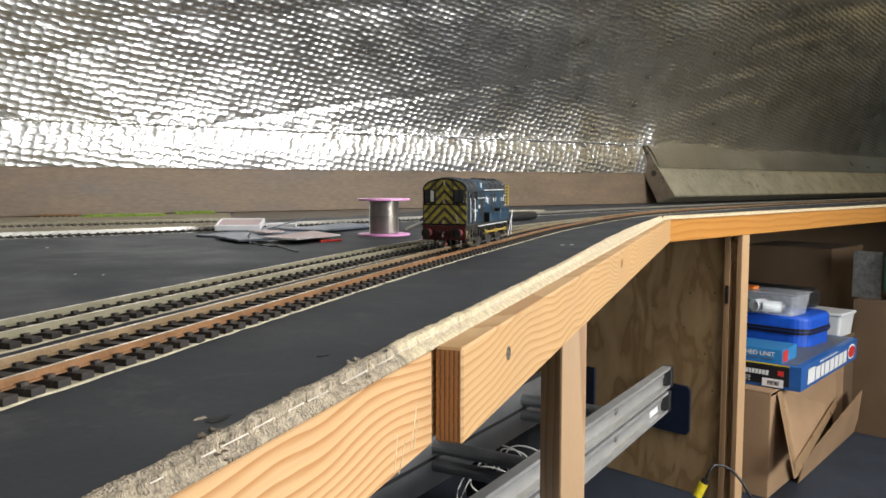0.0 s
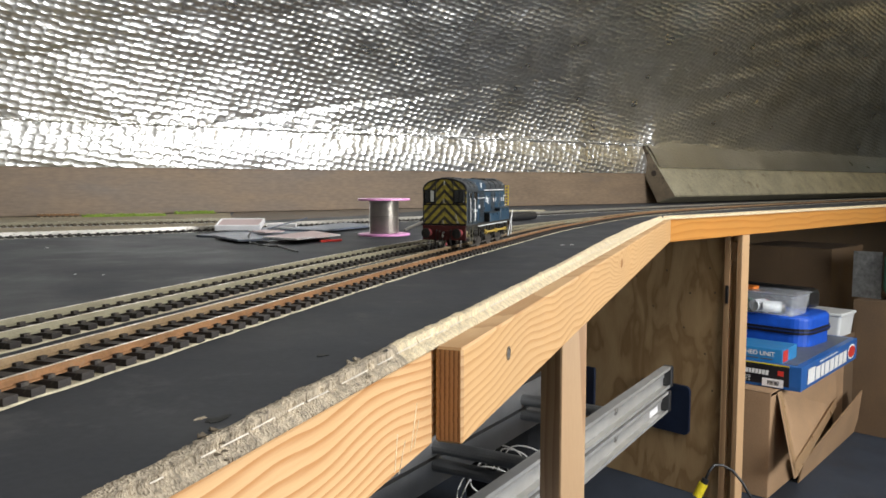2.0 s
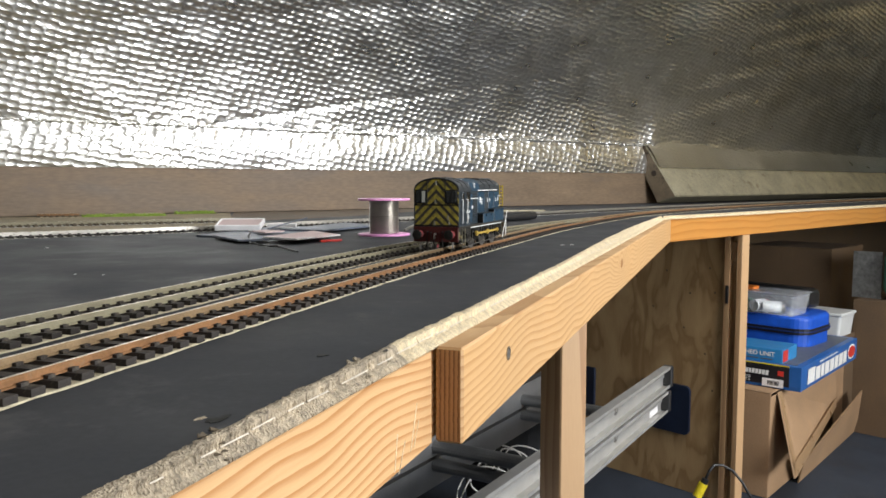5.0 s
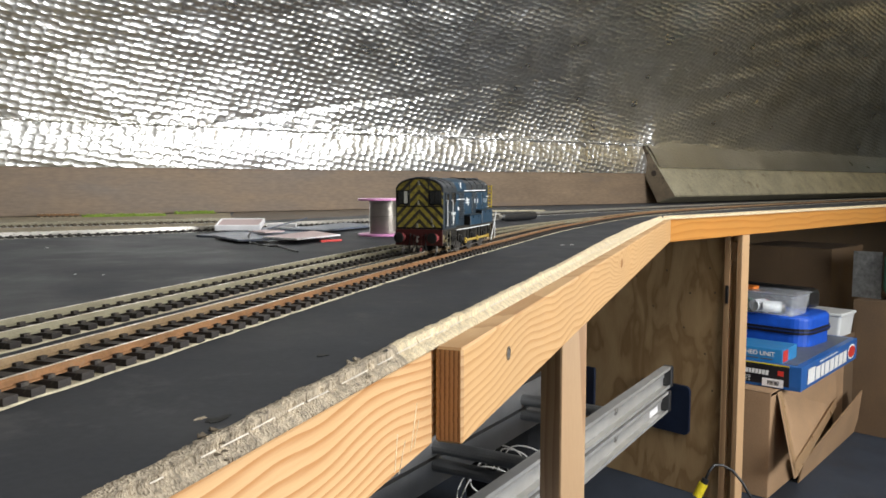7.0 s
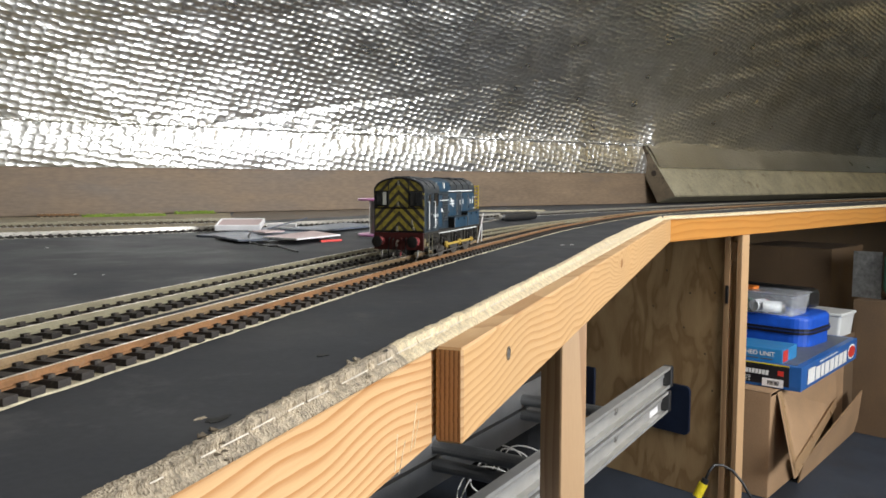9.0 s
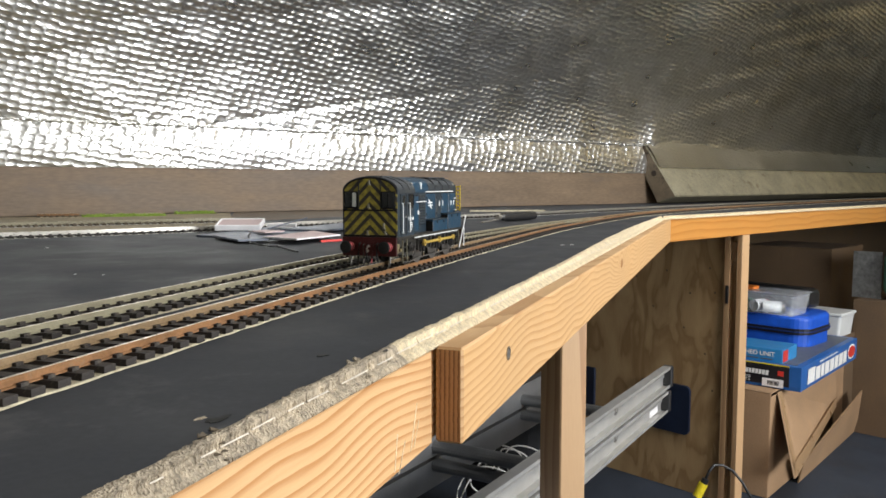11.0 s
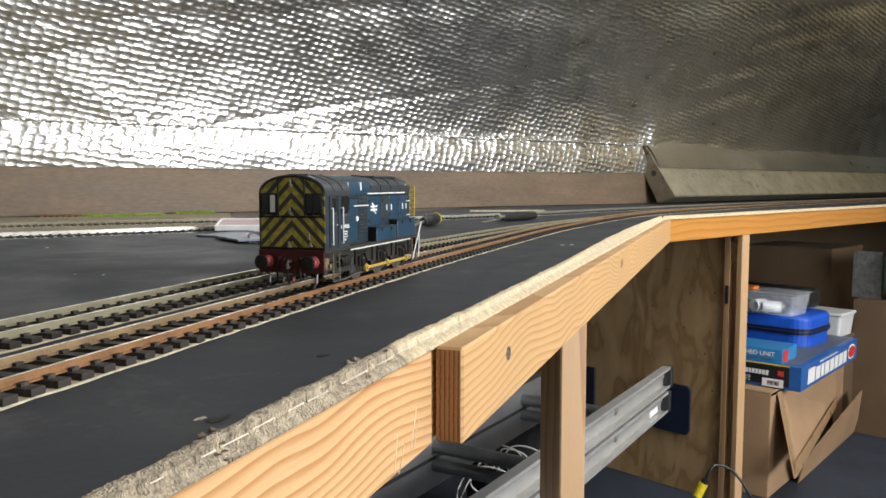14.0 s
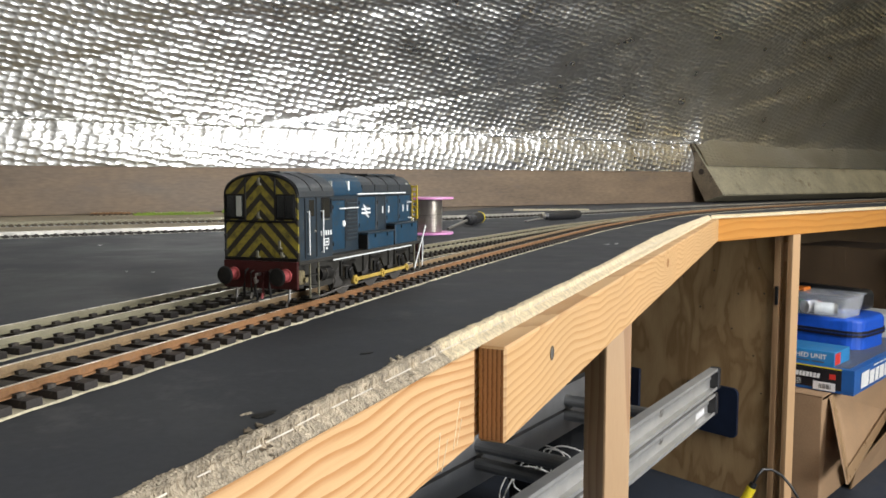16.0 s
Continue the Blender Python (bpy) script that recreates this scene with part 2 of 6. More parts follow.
M = dict(
    board=worn("black_board_paint", (0.027, 0.029, 0.034), 0.68, 0, 9, 0.3, 260, 0.12, 0.0005, (0.06, 0.06, 0.062)),
    plyedge=worn("rough_ply_edge", (0.44, 0.365, 0.265), 0.9, 0, 120, 0.6, 900, 1.0, 0.003, (0.16, 0.13, 0.1), (1, 1, 0.22)),
    plyedge_cream=worn("torn_cream_ply_edge", (0.74, 0.60, 0.40), 0.9, 0, 200, 0.4, 900, 1.0, 0.003, (0.5, 0.37, 0.22), (1, 1, 0.22)),
    glue=worn("white_core_line", (0.62, 0.56, 0.47), 0.8, 0, 90, 0.2),
    pine=timber("pine", (0.77, 0.53, 0.29), (0.50, 0.25, 0.09), (2.6, 20, 20), 26, wave=0.85),
    pine_clean=timber("pale_pine", (0.71, 0.49, 0.26), (0.51, 0.29, 0.12), (0.8, 18, 18), 26, 0.5, wave=0.6, knot=(0.750, 0.871)),
    pine_post=timber("pine_post", (0.66, 0.46, 0.27), (0.46, 0.27, 0.14), (16, 16, 0.8), 9, 0.5, wave=0.5, bands="Y"),
    orange_pine=timber("varnished_pine", (0.66, 0.34, 0.09), (0.52, 0.23, 0.05), (0.6, 12, 12), 12, 0.35, wave=0.35),
    endgrain=timber("end_grain", (0.52, 0.29, 0.12), (0.13, 0.055, 0.02), (30, 30, 30), 38, 0.8, wave=0.25, bands="Y"),
    ply=ply_material(),
    stud=timber("brown_stud", (0.5, 0.33, 0.17), (0.36, 0.21, 0.09), (16, 16, 0.8), 9, 0.55, wave=0.5, bands="Y"),
    backboard=worn("stained_backboard", (0.165, 0.115, 0.073), 0.6, 0, 4, 0.45, 60, 0.15, 0.0006, (0.135, 0.1, 0.075), (0.7, 1, 3.0)),
    old_beam=worn("old_grey_beam", (0.22, 0.195, 0.13), 0.75, 0, 11, 0.4, 120, 0.4, 0.002, (0.13, 0.1, 0.06)),
    old_end_dark=worn("dark_knot", (0.03, 0.02, 0.013), 0.8, 0, 90, 0.4),
    old_end=worn("dark_beam_end", (0.15, 0.115, 0.075), 0.8, 0, 14, 0.4, 140, 0.5, 0.002, (0.05, 0.035, 0.025)),
    foil=foil_material(),
    rail_rust=worn("rusty_rail", (0.225, 0.112, 0.046), 0.55, 0.15, 60, 0.4, 700, 0.3, 0.0003, (0.2, 0.135, 0.08)),
    rail_tan=worn("tan_painted_rail", (0.27, 0.185, 0.1), 0.55, 0.15, 60, 0.32, 700, 0.2),
    rail_grey=worn("cream_painted_rail", (0.25, 0.225, 0.15), 0.5, 0.15, 60, 0.2, 700, 0.2),
    rail_bright=worn("bright_nickel_rail", (0.5, 0.48, 0.43), 0.42, 0.8, 60, 0.3, 500, 0.4, 0.0004, (0.16, 0.14, 0.11)),
    rail_top=worn("bright_rail_head", (0.7, 0.64, 0.53), 0.28, 0.9, 80, 0.2, 900, 0.1),
    sleeper=worn("dark_sleeper", (0.038, 0.033, 0.03), 0.65, 0, 90, 0.4, 900, 0.4, 0.0004, (0.1, 0.085, 0.065)),
    sleeper_brown=worn("brown_sleeper", (0.07, 0.05, 0.03), 0.7, 0, 90, 0.4, 900, 0.4, 0.0004),
    cork=worn("cream_underlay", (0.46, 0.41, 0.29), 0.85, 0, 70, 0.4, 900, 0.5, 0.0006, (0.3, 0.24, 0.15)),
    rusty_bed=worn("rust_stained_bed", (0.17, 0.105, 0.05), 0.85, 0, 60, 0.35, 900, 0.5, 0.0006),
    grey_bed=worn("grey_brown_bed", (0.11, 0.095, 0.07), 0.85, 0, 60, 0.35, 900, 0.5, 0.0006),
    pale_bed=worn("pale_ballast_bed", (0.36, 0.35, 0.31), 0.9, 0, 120, 0.25, 700, 0.5, 0.0008),
    thin_scatter=worn("thin_ballast_scatter", (0.24, 0.2, 0.13), 0.9, 0, 14, 0.4, 500, 0.5, 0.0006, (0.11, 0.095, 0.065)),
    dust_brown=worn("brown_dust", (0.125, 0.094, 0.064), 0.85, 0, 9, 0.4, 400, 0.4, 0.0006, (0.07, 0.062, 0.052)),
    grass=worn("scatter_green", (0.23, 0.33, 0.045), 0.9, 0, 200, 0.5, 900, 0.9, 0.002),
    blue=worn("weathered_rail_blue", (0.006, 0.036, 0.070), 0.42, 0, 160, 0.35, 900, 0.1, 0.0002, (0.034, 0.034, 0.032)),
    cab_blue=worn("dusty_grey_blue", (0.015, 0.026, 0.037), 0.45, 0, 130, 0.3, 900, 0.1, 0.0002, (0.045, 0.046, 0.043)),
    frame_grey=worn("dusty_frame_grey", (0.03, 0.028, 0.024), 0.65, 0, 160, 0.45, 900, 0.2, 0.0002, (0.02, 0.018, 0.015)),
    frame_dark=worn("dark_louvre_paint", (0.012, 0.017, 0.022), 0.55, 0, 160, 0.3),
    brass_grey=worn("tarnished_bracket", (0.2, 0.185, 0.13), 0.5, 0.3, 200, 0.4),
    ochre=worn("ochre_stain", (0.17, 0.135, 0.065), 0.7, 0, 200, 0.5, 900, 0.2, 0.0002, (0.06, 0.05, 0.035)),
    ladder_yellow=worn("ladder_yellow", (0.55, 0.4, 0.035), 0.5, 0, 200, 0.25),
    roof=worn("grimy_roof_blue", (0.026, 0.031, 0.036), 0.5, 0, 150, 0.3, 900, 0.1, 0.0002, (0.03, 0.03, 0.03)),
    black=worn("underframe_black", (0.009, 0.008, 0.007), 0.6, 0, 200, 0.4, 900, 0.2, 0.0002, (0.026, 0.02, 0.014)),
    dull_steel=worn("dull_steel", (0.13, 0.12, 0.11), 0.5, 0.7, 150, 0.3),
    red=worn("beam_red", (0.05, 0.0095, 0.0085), 0.5, 0, 200, 0.3, 900, 0.1, 0.0002, (0.05, 0.02, 0.016)),
    # Lighter than the beam's red: the light on the buffer shanks is included.
    pinkred=worn("buffer_red", (0.3, 0.055, 0.055), 0.5, 0, 200, 0.3),
    white=worn("white_paint", (0.75, 0.75, 0.74), 0.5, 0, 100, 0.12),
    yellow=worn("rod_yellow", (0.4, 0.27, 0.05), 0.5, 0, 220, 0.35, 900, 0.1, 0.0002, (0.2, 0.14, 0.05)),
    steel=worn("worn_steel", (0.4, 0.38, 0.35), 0.4, 0.9, 150, 0.2),
    wasp=wasp_material(),
    glass=mat("cab_glass", (0.012, 0.013, 0.013), 0.12),
    cabglow=worn("cab_interior", (0.42, 0.42, 0.38), 0.6, 0, 80, 0.2),
    pink=worn("pink_plastic", (0.72, 0.3, 0.58), 0.35, 0, 60, 0.12),
    solder=mat("solder_wire", (0.6, 0.58, 0.55), 0.3, 1.0),
    plastic_black=worn("black_plastic", (0.015, 0.015, 0.016), 0.4, 0, 60, 0.3),
    plastic_yellow=worn("yellow_plastic", (0.7, 0.55, 0.02), 0.4, 0, 60, 0.15),
    navy=worn("navy_sheet", (0.012, 0.02, 0.045), 0.45, 0, 20, 0.3),
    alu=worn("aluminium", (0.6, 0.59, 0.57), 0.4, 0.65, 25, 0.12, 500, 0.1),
    # The same aluminium, darkened to carry the shade under the board.
    alu_shaded=worn("shaded_aluminium", (0.3, 0.3, 0.3), 0.45, 0.65, 25, 0.15),
    grey_card=worn("grey_blue_plastic_card", (0.1, 0.115, 0.15), 0.5, 0, 40, 0.25),
    white_card=worn("white_card", (0.78, 0.76, 0.76), 0.6, 0, 40, 0.1),
    pink_card=worn("pinkish_card", (0.52, 0.4, 0.39), 0.6, 0, 40, 0.15),
    red_plastic=worn("red_plastic", (0.6, 0.04, 0.03), 0.4, 0, 40, 0.1),
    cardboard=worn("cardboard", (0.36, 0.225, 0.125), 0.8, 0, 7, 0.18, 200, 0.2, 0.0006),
    tape_tan=worn("tan_parcel_tape", (0.34, 0.215, 0.115), 0.32, 0, 20, 0.15, 200, 0.1),
    card_edge_dark=worn("raw_cardboard_edge", (0.3, 0.19, 0.1), 0.9, 0, 300, 0.5, 900, 0.5, 0.001),
    # Cardboard darkened by the shade under the shelf; packing tape uses it too.
    card_dark=worn("shaded_brown_cardboard", (0.125, 0.078, 0.042), 0.85, 0, 7, 0.25, 200, 0.2, 0.0006),
    box_blue=worn("printed_blue", (0.02, 0.11, 0.36), 0.35, 0, 20, 0.15),
    box_lightblue=worn("printed_light_blue", (0.03, 0.22, 0.5), 0.35, 0, 20, 0.15),
    box_black=worn("printed_black", (0.014, 0.014, 0.018), 0.35, 0, 20, 0.2),
    case_blue=worn("blue_nylon_case", (0.008, 0.085, 0.52), 0.5, 0, 40, 0.2, 900, 0.3, 0.0005),
    case_dark=worn("dark_blue_zip", (0.006, 0.03, 0.16), 0.5, 0, 40, 0.2),
    sheet_grey=worn("grey_packaging", (0.12, 0.12, 0.115), 0.6, 0, 30, 0.5, 90, 0.2, 0.001, (0.06, 0.06, 0.05)),
    tub=clear_material("clear_plastic", (0.88, 0.9, 0.92), 0.22),
    tub_white=worn("milky_plastic", (0.7, 0.71, 0.7), 0.35, 0, 20, 0.08),
    carpet=worn("dark_blue_floor", (0.022, 0.03, 0.046), 0.9, 0, 8, 0.25, 300, 0.6, 0.002),
    wall_warm=worn("warm_painted_wall", (0.66, 0.56, 0.36), 0.8, 0, 3, 0.1, 90, 0.2, 0.001),
    wallm=worn("plain_wall", (0.7, 0.68, 0.63), 0.8, 0, 3, 0.1, 90, 0.2, 0.001),
    darkwood=worn("dark_boarding", (0.14, 0.095, 0.055), 0.8, 0, 6, 0.3, 120, 0.3, 0.001),
    lime=worn("lime_packaging", (0.45, 0.6, 0.06), 0.4, 0, 40, 0.2),
    green=worn("green_cloth", (0.06, 0.16, 0.1), 0.8, 0, 20, 0.3),
    orange=worn("orange_plastic", (0.75, 0.2, 0.03), 0.4, 0, 30, 0.15),
    white_cable=worn("white_cable", (0.72, 0.7, 0.66), 0.5, 0, 40, 0.1),
)

bsdf(M["board"]).inputs["Specular IOR Level"].default_value = 0.3
for key in ("black", "frame_grey", "sleeper", "red"):
    bsdf(M[key]).inputs["Specular IOR Level"].default_value = 0.2


# ---------------------------------------------------------------- helpers
def part(name, bm, material, parent=None, label="", smooth=False):
    me = bpy.data.meshes.new(name)
    bmesh.ops.recalc_face_normals(bm, faces=bm.faces)
    bm.to_mesh(me)
    bm.free()
    me.materials.append(M[material] if isinstance(material, str) else material)
    if smooth:
        for p in me.polygons:
            p.use_smooth = True
    ob = new(name, me)
    if parent is not None:
        ob.parent = parent
    if label:
        tagged(ob, label)
    return ob


def thing(name, m, label, category, group="", kind=""):
    ob = new(name)
    ob.empty_display_size = 0.02
    ob.matrix_world = m
    return tagged(ob, label, category, group, kind)


def box(x0, x1, y0, y1, z0, z1, bev=0.0, bm=None, seg=1):
    own = bmesh.new()
    r = bmesh.ops.create_cube(own, size=1)
    for v in r["verts"]:
        v.co = Vector(((x0 + x1) / 2 + v.co.x * (x1 - x0), (y0 + y1) / 2 + v.co.y * (y1 - y0), (z0 + z1) / 2 + v.co.z * (z1 - z0)))
    if bev > 0:
        bmesh.ops.bevel(own, geom=own.edges[:], offset=bev, segments=seg, affect="EDGES", profile=0.5)
    return joined(bm, own)


def joined(bm, own):
    if bm is None:
        return own
    me = bpy.data.meshes.new("tmp")
    own.to_mesh(me)
    own.free()
    bm.from_mesh(me)
    bpy.data.meshes.remove(me)
    return bm


def rod(a, b, r, bm=None, n=10, r2=None):
    a, b = Vector(a), Vector(b)
    own = bmesh.new()
    q = (b - a).to_track_quat("Z", "Y").to_matrix().to_4x4()
    bmesh.ops.create_cone(own, cap_ends=True, segments=n, radius1=r, radius2=r if r2 is None else r2, depth=(b - a).length, matrix=Matrix.Translation((a + b) / 2) @ q)
    return joined(bm, own)


def prism(outline, depth_vec, bm=None, bev=0.0):
    """A flat outline of 3D points pushed along a vector."""
    own = bmesh.new()
    vs = [own.verts.new(p) for p in outline]
    f = own.faces.new(vs)
    r = bmesh.ops.extrude_face_region(own, geom=[f])
    for v in r["geom"]:
        if isinstance(v, bmesh.types.BMVert):
            v.co += Vector(depth_vec)
    if bev > 0:
        bmesh.ops.bevel(own, geom=own.edges[:], offset=bev, segments=1, affect="EDGES")
    return joined(bm, own)


def lathe(profile, axis_m=None, n=32, bm=None):
    """A turned body from (radius, height) pairs."""
    own = bmesh.new()
    rings = []
    for r, h in profile:
        rings.append([own.verts.new((r * math.cos(2 * math.pi * i / n), r * math.sin(2 * math.pi * i / n), h)) for i in range(n)])
    for a, b in zip(rings, rings[1:]):
        for i in range(n):
            own.faces.new((a[i], a[(i + 1) % n], b[(i + 1) % n], b[i]))
    own.faces.new(rings[0][::-1]), own.faces.new(rings[-1])
    if axis_m is not None:
        own.transform(axis_m)
    return joined(bm, own)


def tube(points, r, bm=None, n=8):
    """A bent round wire along points."""
    own = bmesh.new()
    pts = [Vector(p) for p in points]
    prev = None
    for i, p in enumerate(pts):
        d = (pts[min(i + 1, len(pts) - 1)] - pts[max(i - 1, 0)]).normalized()
        up = Vector((0, 0, 1)) if abs(d.z) < 0.95 else Vector((1, 0, 0))
        s = d.cross(up).normalized()
        u = s.cross(d)
        ring = [own.verts.new(p + r * (math.cos(2 * math.pi * k / n) * s + math.sin(2 * math.pi * k / n) * u)) for k in range(n)]
        if prev:
            for k in range(n):
                own.faces.new((prev[k], prev[(k + 1) % n], ring[(k + 1) % n], ring[k]))
        else:
            own.faces.new(ring)
        prev = ring
    own.faces.new(prev)
    return joined(bm, own)


def curve_through(points, step):
    """Evenly stepped points along a smooth line through 2D points."""
    pts = [Vector((*p, 0)) if len(p) == 2 else Vector(p) for p in points]
    pts = [2 * pts[0] - pts[1]] + pts + [2 * pts[-1] - pts[-2]]
    fine = []
    for i in range(1, len(pts) - 2):
        p0, p1, p2, p3 = pts[i - 1:i + 3]
        a, b, c = (p1 - p0).length ** 0.5, (p2 - p1).length ** 0.5, (p3 - p2).length ** 0.5
        for k in range(60):
            t = a + b * k / 60
            A1 = p0 * ((a - t) / a) + p1 * (t / a)
            A2 = p1 * ((a + b - t) / b) + p2 * ((t - a) / b)
            A3 = p2 * ((a + b + c - t) / c) + p3 * ((t - a - b) / c)
            B1 = A1 * ((a + b - t) / (a + b)) + A2 * (t / (a + b))
            B2 = A2 * ((a + b + c - t) / (b + c)) + A3 * ((t - a) / (b + c))
            fine.append(B1 * ((a + b - t) / b) + B2 * ((t - a) / b))
    fine.append(pts[-2])
    out, need, gone = [fine[0]], step, 0.0
    for p, q in zip(fine, fine[1:]):
        d = (q - p).length
        while gone + d >= need:
            out.append(p.lerp(q, (need - gone) / d))
            need += step
        gone += d
    return out


FLOOR = -0.07         # the floor lies 0.97 m under the board
BOARD = 0.90          # top of the layout board
RAIL = 0.909          # top of the rails
# -------------------------------------------------------------- structure
def along_wall(base, d):
    return lambda u, v=0.0, z=0.0: Vector((base[0] + u * d[0] - v * d[1], base[1] + u * d[1] + v * d[0], z))


def direction(deg):
    return (math.cos(radians(deg)), math.sin(radians(deg)))


back = along_wall((-1.18, 2.107), direction(35.1))       # u runs along the back wall, v goes out behind it
side = along_wall((1.018, 3.45), direction(42.0))        # second wall, beyond the corner
front_edge = along_wall((-0.178, 0.0), direction(70.15))  # near edge of the board
shelf_edge = along_wall((0.609, 2.18), direction(43.5))   # edge of the far shelf


def slab(outline, z0, z1, bm=None):
    return prism([(p[0], p[1], z0) for p in outline], (0, 0, z1 - z0), bm)


floor = part("floor", slab([(-4.5, -3), (7.5, -3), (7.5, 9), (-4.5, 9)], FLOOR - 0.1, FLOOR), "carpet")
tagged(floor, "dark blue carpeted floor", "floor", kind="structure")

def torn(u):
    """How far the black face is torn back from the sheet's edge, u metres along it."""
    far = min(1, max(0, (u - 0.75) / 0.8))
    back_off = 0.0056 + 0.0032 * min(1, max(0, (u - 0.27) / 0.2)) + 0.013 * far * far * (3 - 2 * far)
    if u > 1.75:
        back_off -= 0.010 * min(1, (u - 1.75) / 0.5)
    return back_off + 0.0022 * noise.noise((u * 9.0, 2.0, 0)) + 0.0012 * noise.noise((u * 33.0, 5.0, 0))


outline = [front_edge(-1.2, 0.003)] + [front_edge(-0.5 + 0.004 * i, torn(-0.5 + 0.004 * i) - 0.0014) for i in range(705)] + [front_edge(2.3204, 0.006), shelf_edge(5.2, 0.002), side(4.6, 0.3), side(-0.05, 0.3), back(2.7, 0.12), back(-2.2, 0.12), (-3.2, -0.9)]
board = part("layout_board", slab(outline, BOARD - 0.0098, BOARD), "board")
tagged(board, "black painted plywood layout board with scuffs and chips", "baseboard", kind="structure")


def ragged_edge(name, at, u0, u1, n, material="plyedge_cream", wide=True):
    """Torn raw edge of the sheet: splintered upper line, sloping broken plies down to the underside."""
    bm = bmesh.new()
    rnd = random.Random(4)
    rows = []
    for i in range(n + 1):
        u = u0 + (u1 - u0) * i / n
        base = torn(u) if wide else 0.006
        j = rnd.uniform(-1, 1)
        tooth = 0.0024 * noise.noise((u * 60, 0, 0)) + 0.0012 * noise.noise((u * 230, 3, 0)) + 0.0006 * j
        jag = max(-0.0006, min(0.0050, tooth))
        lift = 0.0004 + 0.0008 * max(0.0, noise.noise((u * 160, 8, 0))) + 0.0003 * abs(j) ** 3
        step = 0.0010 * noise.noise((u * 55, 1, 4)) + 0.0006 * rnd.uniform(-1, 1)
        row = [(base + jag, BOARD + 0.00025), (base - 0.0022 + 0.4 * jag, BOARD + lift), (base - 0.0048, BOARD - 0.0004 + 0.4 * step),
               (base * 0.42 + step, BOARD - 0.0034 + 0.5 * step), (base * 0.36 + 0.7 * step, BOARD - 0.0046), (-0.0012 + 0.8 * step, BOARD - 0.0072 + 0.4 * step),
               (-0.0028 + 0.0006 * rnd.uniform(-1, 1), BOARD - 0.0088), (-0.0020, BOARD - 0.0099), (0.004, BOARD - 0.0102)]
        rows.append([bm.verts.new(at(u, v, z)) for v, z in row])
    for a, b in zip(rows, rows[1:]):
        for k in range(len(a) - 1):
            bm.faces.new((a[k], b[k], b[k + 1], a[k + 1]))
    return part(name, bm, material, board, "splintered raw plywood edge")


ragged_edge("board_edge", front_edge, -0.5, 0.46, 1300, "plyedge")
ragged_edge("board_edge", front_edge, 0.4601, 2.32, 1700)
ragged_edge("board_edge", shelf_edge, 0.0, 5.2, 400, wide=False)
bm = bmesh.new()
rnd = random.Random(9)
u = -0.2
while u < 1.4:
    w = rnd.uniform(0.003, 0.03)
    a, b = torn(u) * 0.39 - 0.0006, torn(u + w) * 0.39 - 0.0006
    z = BOARD - 0.0040 + rnd.uniform(-0.0003, 0.0003)
    quad = [front_edge(u, a, z - 0.0003), front_edge(u + w, b, z - 0.0004), front_edge(u + w, b + 0.0004, z + 0.0001), front_edge(u, a + 0.0004, z + 0.0001)]
    prism(quad, front_edge(0, -0.0005) - front_edge(0) + Vector((0, 0, 0.0002)), bm)
    u += w + rnd.uniform(0.001, 0.022)
part("core_line", bm, "glue", board, "broken white core line in the edge")


def gouge(u, w, seed):
    """A dark split through the torn edge, with lifted splinters beside it."""
    r = random.Random(seed)
    bm = bmesh.new()
    for i in range(9):
        du, v, z = r.uniform(-w, w), r.uniform(-0.001, torn(u) + 0.002), 0.0
        z = BOARD - 0.008 * max(0, 1 - v / torn(u)) + 0.0006
        p, q = front_edge(u + du, v, z), front_edge(u + du + r.uniform(0.001, 0.004), v + r.uniform(0.001, 0.003), z + r.uniform(0.0, 0.0010))
        prism([p, p + Vector((0.0022, 0.0012, 0)), q], (0.0006, -0.0006, 0.0007), bm)
    return bm


part("gouge", gouge(0.291, 0.004, 1), "old_end", board, "dark split in the torn edge")
part("gouge", gouge(0.412, 0.006, 2), "plyedge", board, "lifted splinters of pale ply")


def beam_along(name, at, u0, u1, v0, v1, z0, z1, material, label, bev=0.0015, end=None):
    """A straight timber; its grain runs along its length."""
    a, b = at(u0), at(u1)
    ob = part(name, box(0, u1 - u0, v0, v1, z0, z1, bev), material)
    ob.matrix_world = Matrix.Translation((a.x, a.y, 0)) @ pose(0, 0, 0, 0, 0, math.degrees(math.atan2(b.y - a.y, b.x - a.x)))
    if end:
        ob.data.materials.append(M[end])
        for p in ob.data.polygons:
            if abs(p.normal.x) > 0.9:
                p.material_index = 1
    tagged(ob, label, "timber")
    return ob


front_timber = beam_along("front_timber", front_edge, -1.0, 0.505, 0.0, 0.018, 0.830, 0.8895, "pine", "planed pine batten under the board edge", end="endgrain")
facing_batten = beam_along("facing_batten", front_edge, 0.507, 2.312, -0.019, -0.001, 0.831, 0.8908, "pine_clean", "pale pine batten screwed on under the edge", end="endgrain")
beam_along("inner_timber", front_edge, 0.507, 2.30, 0.001, 0.02, 0.832, 0.8895, "pine", "pine batten behind the facing batten", end="endgrain")
beam_along("shelf_timber", shelf_edge, 0.004, 5.2, 0.002, 0.022, 0.826, 0.8895, "orange_pine", "orange varnished pine batten under the far shelf", end="endgrain")

